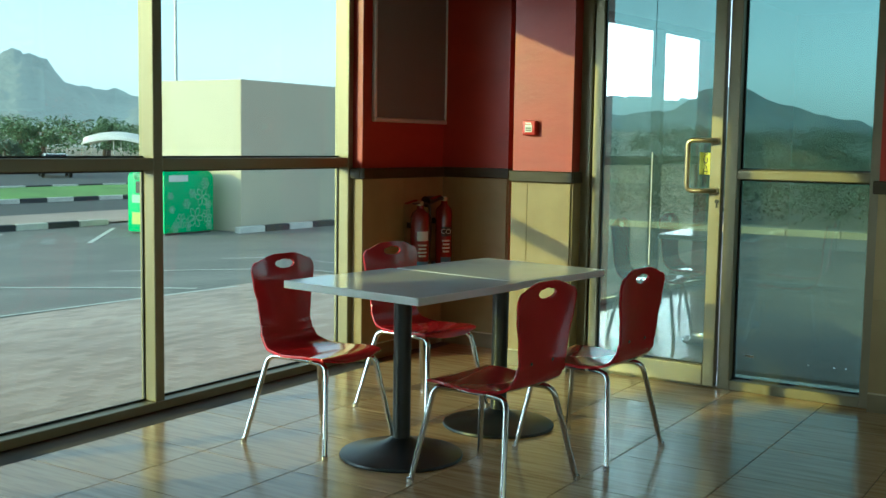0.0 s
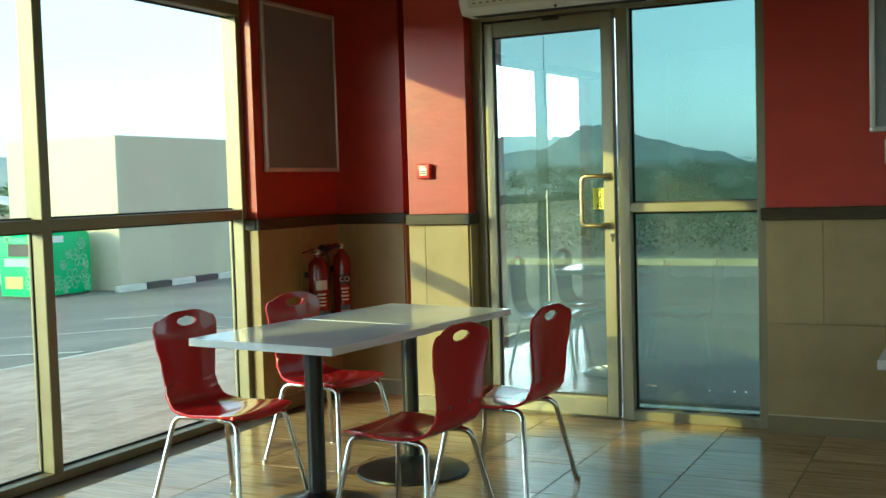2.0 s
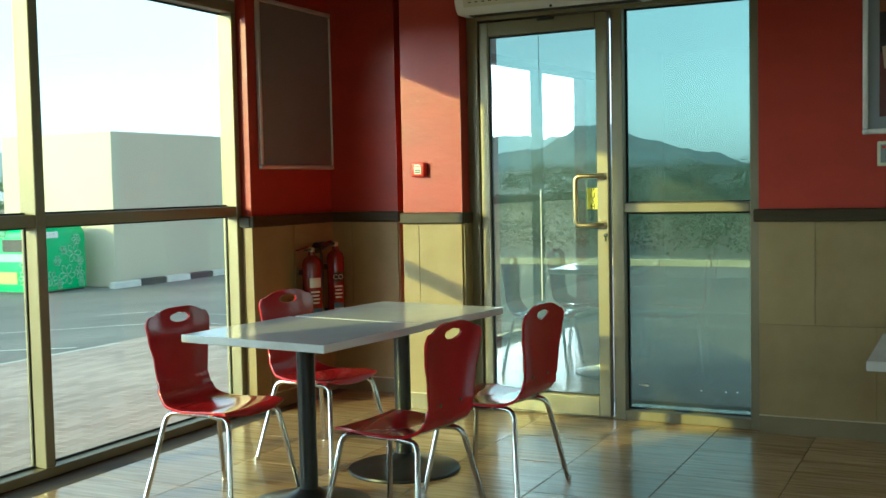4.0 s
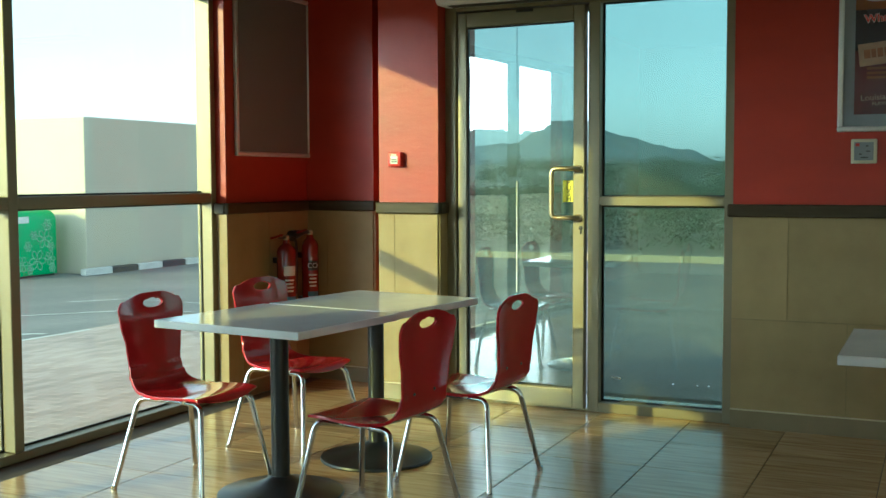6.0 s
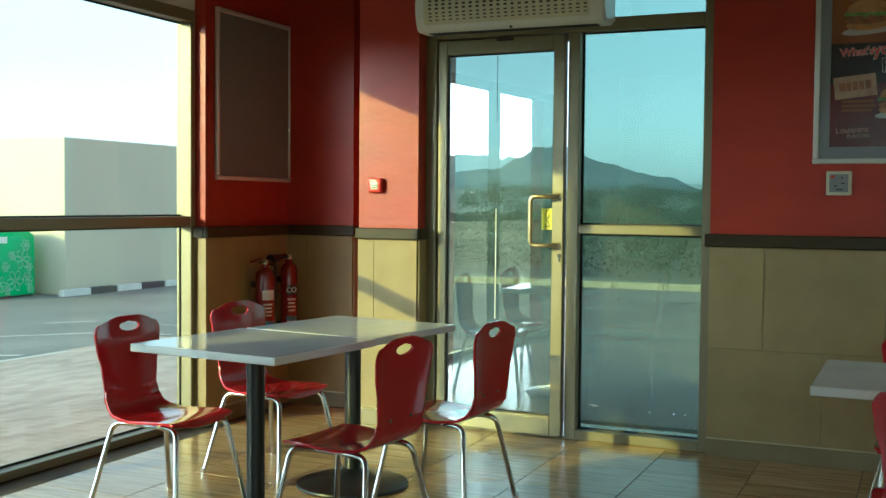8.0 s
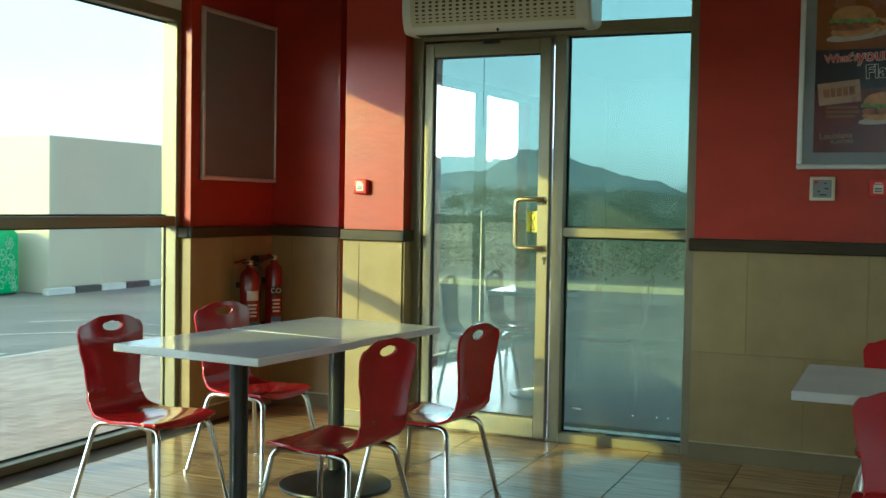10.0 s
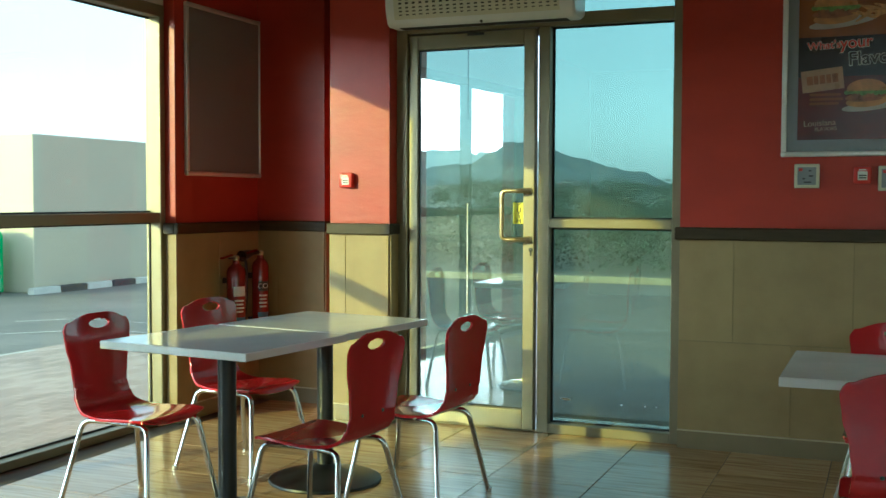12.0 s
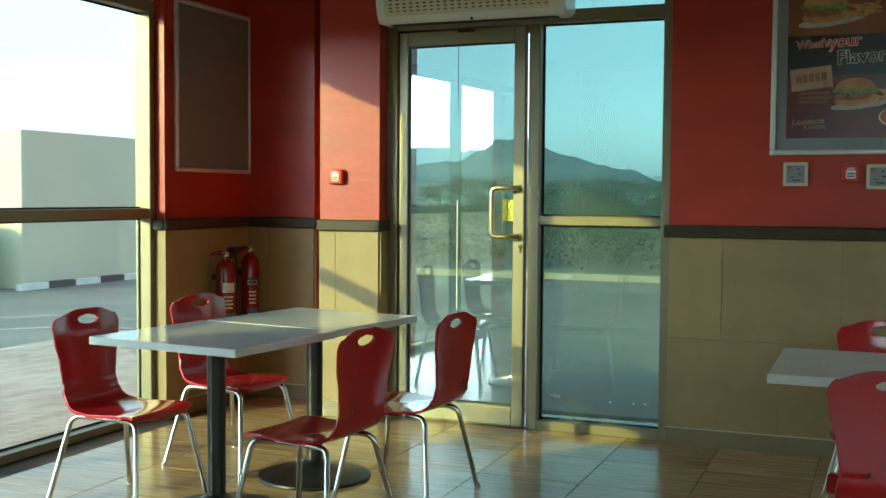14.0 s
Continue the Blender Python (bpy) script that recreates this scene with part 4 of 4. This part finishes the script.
part("roof", boxed(-1.75, 1.75, -2.1, 2.1, 4.03, 4.05), KERB_WHITE, kiosk)

# recycling container, green with printed leaves
can = thing("recycling_bin", Matrix.Translation((-19.5, 14.4, fall(-19.5, 14.4))), "large green recycling container printed with pale flowers", "recycling bin")
bm = boxed(-0.66, 0.66, -0.86, 0.86, 0.06, 1.72)
top = [e for e in bm.edges if all(v.co.z > 1.7 for v in e.verts)]
bmesh.ops.bevel(bm, geom=top, offset=0.3, segments=6, affect="EDGES", profile=0.5)
part("body", bm, BIN_GREEN, can, smooth=True)
part("base", boxed(-0.62, 0.62, -0.82, 0.82, 0.0, 0.06), BLACK, can)
part("hatch", boxed(-0.35, 0.35, -0.885, -0.86, 1.05, 1.35, bevel=0.01), BLACK, can, "dark posting hatch")
part("label", boxed(-0.5, 0.1, -0.872, -0.86, 0.25, 0.55), BIN_YELLOW, can, "yellow printed panel")
part("label", boxed(-0.5, 0.5, -0.872, -0.86, 0.80, 1.0), BIN_LIGHT, can, "pale printed panel")
part("writing_bar", boxed(0.66, 0.672, -0.7, -0.05, 1.36, 1.52), LABEL_WHITE, can)
r = random.Random(11)


def flower(bm, cy, cz, size, side):
    for k in range(6):
        a = k * math.pi / 3 + r.uniform(-0.2, 0.2)
        pts = []
        for i in range(7):
            u = i / 6 * 2 * math.pi
            pts.append((size * (0.55 + 0.45 * math.cos(u)) * math.cos(a) - 0.28 * size * math.sin(u) * math.sin(a), size * (0.55 + 0.45 * math.cos(u)) * math.sin(a) + 0.28 * size * math.sin(u) * math.cos(a)))
        if side == "x":
            sweep(bm, [(0.668, cy + p, cz + q) for p, q in pts], 0.011, 4, False)
        else:
            sweep(bm, [(cy + p, -0.868, cz + q) for p, q in pts], 0.011, 4, False)


bm = bmesh.new()
for cy, cz, s in ((0.45, 0.95, 0.26), (0.2, 0.42, 0.28), (0.62, 0.45, 0.18), (-0.3, 0.35, 0.2), (0.55, 1.3, 0.15), (-0.1, 0.78, 0.13), (-0.6, 0.65, 0.1), (0.66, 0.75, 0.12), (-0.05, 0.2, 0.12), (-0.5, 0.2, 0.14), (-0.65, 1.0, 0.1), (0.1, 1.05, 0.12), (0.7, 0.2, 0.12)):
    flower(bm, cy, cz, s, "x")
for cy, cz, s in ((0.4, 0.75, 0.2), (0.35, 0.4, 0.2), (-0.35, 1.5, 0.12)):
    flower(bm, cy, cz, s, "y")
part("flower_print", bm, BIN_LIGHT, can, "pale flower outlines")


# lamp posts
def lamp_post(x, y, h, reach):
    z = fall(x, y)
    ob = thing("street_lamp", Matrix.Translation((x, y, z)), "tall grey street lamp with one arm", "street lamp")
    part("pole", sweep(bmesh.new(), [(0, 0, 0), (0, 0, h * 0.5), (0, 0, h)], [0.09, 0.07, 0.05], 12), GALV, ob, smooth=True)
    part("arm", sweep(bmesh.new(), [(0, 0, h - 0.1), (reach * 0.5, 0, h + 0.1), (reach, 0, h + 0.15)], 0.035, 8), GALV, ob, smooth=True)
    part("lamp_head", boxed(reach - 0.1, reach + 0.6, -0.14, 0.14, h + 0.1, h + 0.22, bevel=0.04, seg=3), GALV, ob)


lamp_post(-34.5, 29.0, 11.0, 1.2)
lamp_post(-26.0, -22.0, 8.5, 1.2)


# a small white car on the far road
def car(x, y, turn, paint, label):
    ob = thing("car", Matrix.Translation((x, y, fall(x, y))) @ Matrix.Rotation(radians(turn), 4, "Z"), label, "car")
    bm = bmesh.new()
    side = [(-2.2, 0.35), (-2.25, 0.75), (-2.1, 0.98), (-1.5, 1.04), (-0.9, 1.42), (0.5, 1.46), (1.2, 1.0), (2.1, 0.85), (2.25, 0.6), (2.2, 0.33)]
    a = [bm.verts.new((px, -0.86 if pz < 1.1 else -0.66, pz)) for px, pz in side]
    b = [bm.verts.new((px, 0.86 if pz < 1.1 else 0.66, pz)) for px, pz in side]
    bm.faces.new(a)
    bm.faces.new(b[::-1])
    for i in range(len(side)):
        bm.faces.new((a[i], b[i], b[(i + 1) % len(side)], a[(i + 1) % len(side)]))
    bmesh.ops.bevel(bm, geom=list(bm.edges), offset=0.05, segments=2, affect="EDGES")
    part("body", bm, paint, ob, smooth=True)
    for s in (-1, 1):
        bm = bmesh.new()
        f = [bm.verts.new((px, s * py, pz)) for px, py, pz in ((-1.35, 0.845, 1.07), (-0.85, 0.70, 1.38), (0.42, 0.70, 1.41), (0.98, 0.845, 1.07))]
        bm.faces.new(f)
        part("side_window", bm, DARK_GLASS, ob)
    bm = bmesh.new()
    bm.faces.new([bm.verts.new(p) for p in ((-1.53, -0.7, 1.05), (-1.53, 0.7, 1.05), (-0.97, 0.58, 1.41), (-0.97, -0.58, 1.41))])
    part("rear_window", bm, DARK_GLASS, ob)
    for px in (-1.35, 1.4):
        for s in (-1, 1):
            bm = bmesh.new()
            lathe(bm, [(0.30, -0.1), (0.33, -0.08), (0.33, 0.08), (0.30, 0.1)], 24)
            bm.transform(Matrix.Translation((px, s * 0.8, 0.33)) @ UPRIGHT)
            wheel = part("wheel", bm, BLACK, ob, smooth=True)
            bm = bmesh.new()
            lathe(bm, [(0.2, -0.105), (0.21, 0.0), (0.2, 0.105)], 20)
            bm.transform(Matrix.Translation((px, s * 0.802, 0.33)) @ UPRIGHT)
            part("rim", bm, GALV, wheel, smooth=True)
    for s in (-1, 1):
        part("tail_light", boxed(-2.27, -2.15, s * 0.66 - 0.14, s * 0.66 + 0.14, 0.72, 0.86, bevel=0.02), ALARM_RED, ob, "red tail light")


car(-55.0, 38.5, 146, CAR_WHITE, "white saloon car on the far road")
car(-21.9, 24.0, 95, CAR_WHITE, "white saloon car parked behind the kiosk")
car(-17.0, -24.0, 60, CAR_WHITE, "white saloon car parked on the grey paving")
car(-20.5, -27.0, 60, GALV, "silver saloon car parked on the grey paving")

# white tent canopy
tent = thing("tent_canopy", Matrix.Translation((-72.6, 58.7, fall(-72, 58))) @ Matrix.Rotation(radians(40), 4, "Z") @ Matrix.Scale(0.66, 4), "white peaked canvas shade canopy on thin posts", "canopy")
bm = bmesh.new()
n = 12
rows_ = []
for i in range(n + 1):
    u = i / n
    rows_.append([bm.verts.new((-4 + 8 * u, -3 + 6 * v / 6, 3.2 + 1.0 * math.sin(math.pi * v / 6) + 0.7 * (0.5 - (2 * u - 1) ** 2))) for v in range(7)])
for a, b in zip(rows_, rows_[1:]):
    for v in range(6):
        bm.faces.new((a[v], a[v + 1], b[v + 1], b[v]))
roof = part("roof", bm, CANVAS, tent, smooth=True)
roof.modifiers.new("thickness", "SOLIDIFY").thickness = 0.05
for px in (-3.8, 0, 3.8):
    for py in (-2.9, 2.9):
        part("post", sweep(bmesh.new(), [(px, py, 0), (px, py, 3.3)], 0.06, 8), GALV, tent)


# ---- trees, woods, mountains ----
def leaf_cloud(bm_or, blobs, count, size, seed):
    """Leaf cards scattered in lumps with gaps; returns verts and faces."""
    rr = random.Random(seed)
    verts, faces = [], []
    for _ in range(count):
        cx, cy, cz, rx, rz = rr.choice(blobs)
        a, h, q = rr.uniform(0, 2 * math.pi), rr.uniform(-0.6, 1), rr.random() ** 0.35
        c = math.sqrt(max(0, 1 - h * h))
        p = Vector((cx + rx * q * c * math.cos(a), cy + rx * q * c * math.sin(a), cz + rz * q * h))
        if noise.noise(p * (1.4 / max(rx, 0.5))) < -0.18:
            continue
        d1 = Vector((rr.gauss(0, 1), rr.gauss(0, 1), rr.gauss(0, 0.6))).normalized() * size * rr.uniform(0.6, 1.4)
        d2 = d1.orthogonal().normalized() * size * rr.uniform(0.3, 0.6)
        k = len(verts)
        verts += [p - d1, p + d2, p + d1, p - d2]
        faces.append((k, k + 1, k + 2, k + 3))
    return verts, faces


def cloud_object(name, verts, faces, mat, parent=None):
    me = bpy.data.meshes.new(name)
    me.from_pydata(verts, [], faces)
    me.materials.append(mat)
    ob = new(name, me)
    ob.parent = parent
    return ob


def tree(x, y, h, seed, mat=LEAF):
    rr = random.Random(seed)
    ob = thing("tree", Matrix.Translation((x, y, fall(x, y))), "dusty green broad-leaved tree with an uneven crown", "tree", "trees beyond the road")
    trunk = sweep(bmesh.new(), [(0, 0, -0.2), (0.1, 0, h * 0.25), (0.0, 0.15, h * 0.5), (0.1, 0.1, h * 0.75)], [0.26, 0.2, 0.13, 0.05], 8)
    blobs = []
    for k in range(7):
        a, u = rr.uniform(0, 6.28), rr.uniform(0.35, 0.85)
        p = (math.cos(a) * h * 0.33 * (1.1 - u), math.sin(a) * h * 0.33 * (1.1 - u), h * u)
        sweep(trunk, [(0.05, 0.05, h * u * 0.6), (p[0] * 0.5, p[1] * 0.5, h * u * 0.85), p], [0.09, 0.06, 0.02], 5)
        blobs.append((p[0] * 1.3, p[1] * 1.3, p[2], h * rr.uniform(0.16, 0.27), h * rr.uniform(0.12, 0.2)))
    part("trunk", trunk, BARK, ob)
    v, f = leaf_cloud(None, blobs, 2200, h * 0.035, seed)
    cloud_object("crown", v, f, mat, ob)


for k, (x, y, h) in enumerate(((-62, 40, 5.5), (-66, 46, 6.5), (-74, 50, 7.0), (-63, 34, 5.0), (-80, 64, 8.0), (-70, 68, 7.5), (-60, 30, 4.6), (-84, 58, 8.0), (-90, 72, 9.0))):
    tree(x, y, h * 0.47, 20 + k, LEAF if k % 3 else LEAF_DRY)

# scrub behind the far kerb, seen through the door
rr = random.Random(3)
blobs = []
for k in range(420):
    x, y = rr.uniform(-34, 45), 31 + 50 * rr.random() ** 1.4
    s = rr.uniform(0.5, 1.3)
    blobs.append((x, y, fall(x, y) + s * 0.4 + (y - 31) * 0.02, s * 1.5, s))
v, f = leaf_cloud(None, blobs, 150000, 0.08, 4)
tagged(cloud_object("scrub", v, f, LEAF_DRY), "dusty green scrub and bushes beyond the kerb", "scrub", kind="stuff")
blobs = []
for k in range(540):
    a = rr.uniform(36, 205)
    d = rr.uniform(112, 195)
    x, y = -d * math.sin(radians(a)), d * math.cos(radians(a))
    s = rr.uniform(1.5, 2.8)
    blobs.append((x, y, -0.7 + s * 0.6 + (d - 112) * 0.02, s * 1.5, s))
v, f = leaf_cloud(None, blobs, 220000, 0.24, 6)
tagged(cloud_object("wood", v, f, LEAF), "dark green far wood at the foot of the hills", "wood", kind="stuff")


blobs = []
for k in range(380):
    a = rr.uniform(2, 36)
    d = rr.uniform(85, 240)
    s_ = rr.uniform(0.9, 2.4)
    blobs.append((-d * math.sin(radians(a)), d * math.cos(radians(a)), -1.1 + s_ * 0.5 + (d - 85) * 0.032, s_ * 1.5, s_))
v, f = leaf_cloud(None, blobs, 220000, 0.10, 9)
tagged(cloud_object("hillside_bushes", v, f, LEAF_DRY), "dusty green bushes scattered over the rising hillside", "bushes", kind="stuff")


def ridge(name, label, dist, depth, height, seed, a0, a1, material):
    """A range of hills on an arc round the place; angles from +y towards -x, in degrees."""
    n, m = 620, 22
    verts, faces = [], []
    for i in range(n + 1):
        a = radians(a0 + (a1 - a0) * i / n)
        for j in range(m + 1):
            u = j / m
            d = dist + depth * u
            p = Vector((-d * math.sin(a), d * math.cos(a), 0))
            env = height(math.degrees(a)) * math.sin(math.pi * min(1.0, u * 1.0)) ** 1.1
            k = 0.8 * noise.fractal(p * (6.0 / depth) + Vector((seed, 0, 0)), 1.0, 2.0, 6)
            kk = abs(noise.fractal(p * (22.0 / depth) + Vector((0, seed, 0)), 1.0, 2.0, 5))
            verts.append((p.x, p.y, -4 + max(0, env * (0.92 + 0.22 * k) - kk * env * 0.24)))
    for i in range(n):
        for j in range(m):
            q = i * (m + 1) + j
            faces.append((q, q + 1, q + m + 2, q + m + 1))
    me = bpy.data.meshes.new(name)
    me.from_pydata(verts, [], faces)
    me.materials.append(material)
    me.polygons.foreach_set("use_smooth", [True] * len(me.polygons))
    return tagged(new(name, me), label, "mountain", kind="structure")


def lerp_table(table):
    def f(a):
        for (p, q), (s, t) in zip(table, table[1:]):
            if a <= s:
                k = max(0.0, min(1.0, (a - p) / (s - p)))
                return q + (t - q) * k
        return table[-1][1]
    return f


ridge("backdrop_1", "hazy rocky mountain range on the horizon", 900, 500, lerp_table([(-40, 8), (9, 15), (10.3, 23), (11.2, 27), (12.0, 36), (12.6, 36), (13.2, 43), (14.3, 48), (15.2, 57), (16.4, 66), (17.6, 76), (18.5, 74), (19.6, 62), (21, 47), (23, 38), (30, 40), (36, 60), (40, 60), (44, 52), (48.7, 57), (50.6, 62), (51.8, 70), (52.6, 88), (53.9, 97), (55, 92), (58, 84), (90, 70), (130, 62), (150, 58), (158, 66), (164, 60), (205, 50)]), 3.1, -40, 205, HAZY_ROCK)
ridge("backdrop_2", "low scrubby foothills before the mountains", 260, 220, lerp_table([(-40, 6), (10, 9), (16, 12), (25, 8), (44, 7), (60, 12), (130, 10), (205, 14)]), 8.7, -40, 205, HAZY_FOOTHILL)
def outcrop(x, y, z, w, h, seed):
    """A lumpy bare rock standing out of a hillside."""
    bm = bmesh.new()
    bmesh.ops.create_icosphere(bm, subdivisions=4, radius=1.0)
    for v in bm.verts:
        d = v.co.normalized()
        k = 1 + 0.35 * noise.fractal(d * 1.7 + Vector((seed, 0, 0)), 1.0, 2.0, 5)
        v.co = Vector((d.x * w * k, d.y * w * k, d.z * h * k))
    ob = part("rock_outcrop", bm, OUTCROP, smooth=True)
    ob.matrix_basis = Matrix.Translation((x, y, z))
    tagged(ob, "pale bare rock outcrop on the scrubby hillside", "rock", "rock outcrops")


OUTCROP = surface("pale_rock", (0.42, 0.30, 0.21), 0.95, vary=0.3, scale=0.25, grain=1.2, bump=0.6, depth=0.6)
for a_, d_, z_, w_, h_ in ((13.4, 250, -2.0, 3.6, 5.4), (12.9, 246, -3.0, 4.5, 4.5), (14.1, 252, -3.2, 5.0, 4.6)):
    outcrop(1.77 - d_ * math.sin(radians(a_)), -5.9 + d_ * math.cos(radians(a_)), z_, w_, h_, a_)
far_house = thing("house", Matrix.Translation((-49.0, 257.0, 1.2)) @ Matrix.Scale(0.22, 4), "small white flat-roofed house among the hills", "house")
part("wall", boxed(-5, 5, -4, 4, 0, 5.5, bevel=0.05), CANVAS, far_house)
part("roof", boxed(-5.2, 5.2, -4.2, 4.2, 5.5, 5.9), KERB_WHITE, far_house)
for k in range(3):
    part("window", boxed(-3.8 + 2.9 * k, -2.4 + 2.9 * k, -4.05, -3.98, 2.4, 4.0), DARK_GLASS, far_house)


# ---- pieces: floor and wall tiles ----
TILE = 0.5
tile_mesh = mesh_of("tile", boxed(-TILE / 2 + 0.0018, TILE / 2 - 0.0018, -TILE / 2 + 0.0018, TILE / 2 - 0.0018, -0.006, 0.0, bevel=0.0012), FLOOR_TILE)
for i in range(-5, 11):
    for j in range(-13, 3):
        x, y = 0.012 + TILE * (i + 0.5), -1.04 + TILE * (j + 0.5)
        if x < X_WIN - 0.05 or y < -7.3 or y > 0.55 or x > X_END:
            continue
        t = new("tile", tile_mesh)
        t.parent = slab
        t.matrix_basis = Matrix.Translation((x, y, 0.0))
rest = part("tiles", boxed(X_WIN, X_END, Y_BACK, -7.545, -0.003, 0.0), FLOOR_TILE, slab)


def tiled_dado(owner, m, length, first):
    """Khaki tiles, two courses in half bond, on a wall face; local x runs along the wall, -y out of it."""
    w = 0.59
    part("tile_joint", boxed(0, length, -0.008, 0.0, 0.0, 1.113), KHAKI_JOINT, owner).matrix_basis = m
    for z0, z1, shift in ((0.578, 1.112, first), (0.0, 0.574, first - w / 2)):
        x = shift - 3 * w
        while x < length:
            a, b = max(0.0, x), min(length, x + w - 0.003)
            if b - a > 0.01:
                t = part("tile", boxed(a, b, -0.012, -0.008, z0, z1, bevel=0.001), KHAKI, owner)
                t.matrix_basis = m
            x += w


tiled_dado(wall_right, Matrix.Translation((0.728, -0.04, 0)), 2.4 - 0.728, 0.283)
tiled_dado(wall_pier, Matrix.Translation((-1.345, -0.10, 0)), 0.39, 0.11)
tiled_dado(wall_mid, Matrix.Translation((-2.088, 0.30, 0)), 0.488, 0.15)
tiled_dado(wall_board, Matrix.Translation((-2.10, -0.595, 0)) @ Matrix.Rotation(radians(90), 4, "Z"), 0.895, 0.43)
part("tile", boxed(-0.955, -0.943, -0.10, 0.0, 0.0, 1.113), KHAKI, wall_pier)
part("tile", boxed(-1.60, -1.588, 0.30, 0.41, 0.0, 1.113), KHAKI, wall_mid)
part("tile", boxed(-2.165, -2.088, -0.607, -0.595, 0.0, 1.113), KHAKI, wall_board)


# block paving just outside the windows
def paver_look(name, single):
    m, n, l, p = nodes_of(name)
    src = n.new("ShaderNodeObjectInfo").outputs["Random"] if single else n.new("ShaderNodeNewGeometry").outputs["Random Per Island"]
    cr = ramp(n, l, src, [(0.0, (0.36, 0.29, 0.255)), (0.5, (0.44, 0.355, 0.31)), (1.0, (0.50, 0.41, 0.36))])
    st = noise_node(n, l, 0.4 if not single else 30.0, 6)
    c2 = ramp(n, l, st.outputs["Fac"], [(0.3, (0.8, 0.8, 0.8)), (0.7, (1.1, 1.1, 1.1))])
    mx = n.new("ShaderNodeMix")
    mx.data_type, mx.blend_type = "RGBA", "MULTIPLY"
    mx.inputs["Factor"].default_value = 1.0
    l.new(cr.outputs["Color"], mx.inputs["A"])
    l.new(c2.outputs["Color"], mx.inputs["B"])
    l.new(mx.outputs["Result"], p.inputs["Base Color"])
    p.inputs["Roughness"].default_value = 0.85
    return m


PAVER_ONE, PAVER_MANY = paver_look("paver", True), paver_look("paver_field", False)
PL, PW = 0.21, 0.105
paver_mesh = mesh_of("paver", boxed(-PW / 2 + 0.002, PW / 2 - 0.002, -PL / 2 + 0.002, PL / 2 - 0.002, -0.012, 0.005, bevel=0.0015), PAVER_ONE)
rr = random.Random(8)
verts, faces, singles = [], [], 0
for i in range(42):
    x = -2.5 - PW * i
    for j in range(46):
        y = -4.4 + PL * (j + 0.5 * (i % 2))
        z = fall(x, y) + 0.004 + rr.uniform(-0.0004, 0.0004)
        slope = (fall(x + 0.05, y) - fall(x - 0.05, y)) / 0.1
        if singles < 300 and -2.6 < y < 1.8 and x > -4.2:
            o = new("paver", paver_mesh)
            o.parent = near_paving
            o.matrix_basis = Matrix.Translation((x, y, z)) @ Matrix.Rotation(-math.atan(slope), 4, "Y")
            singles += 1
            continue
        k = len(verts)
        for inset, dz in ((0.002, -0.012), (0.002, 0.0038), (0.0035, 0.005)):
            for sx, sy in ((-1, -1), (1, -1), (1, 1), (-1, 1)):
                px = sx * (PW / 2 - inset)
                verts.append((x + px, y + sy * (PL / 2 - inset), z + dz + slope * px))
        for r0 in (0, 4):
            for q in range(4):
                faces.append((k + r0 + q, k + r0 + (q + 1) % 4, k + r0 + 4 + (q + 1) % 4, k + r0 + 4 + q))
        faces.append((k + 8, k + 9, k + 10, k + 11))
tagged(cloud_object("paver_field", verts, faces, PAVER_MANY, near_paving), kind="stuff")
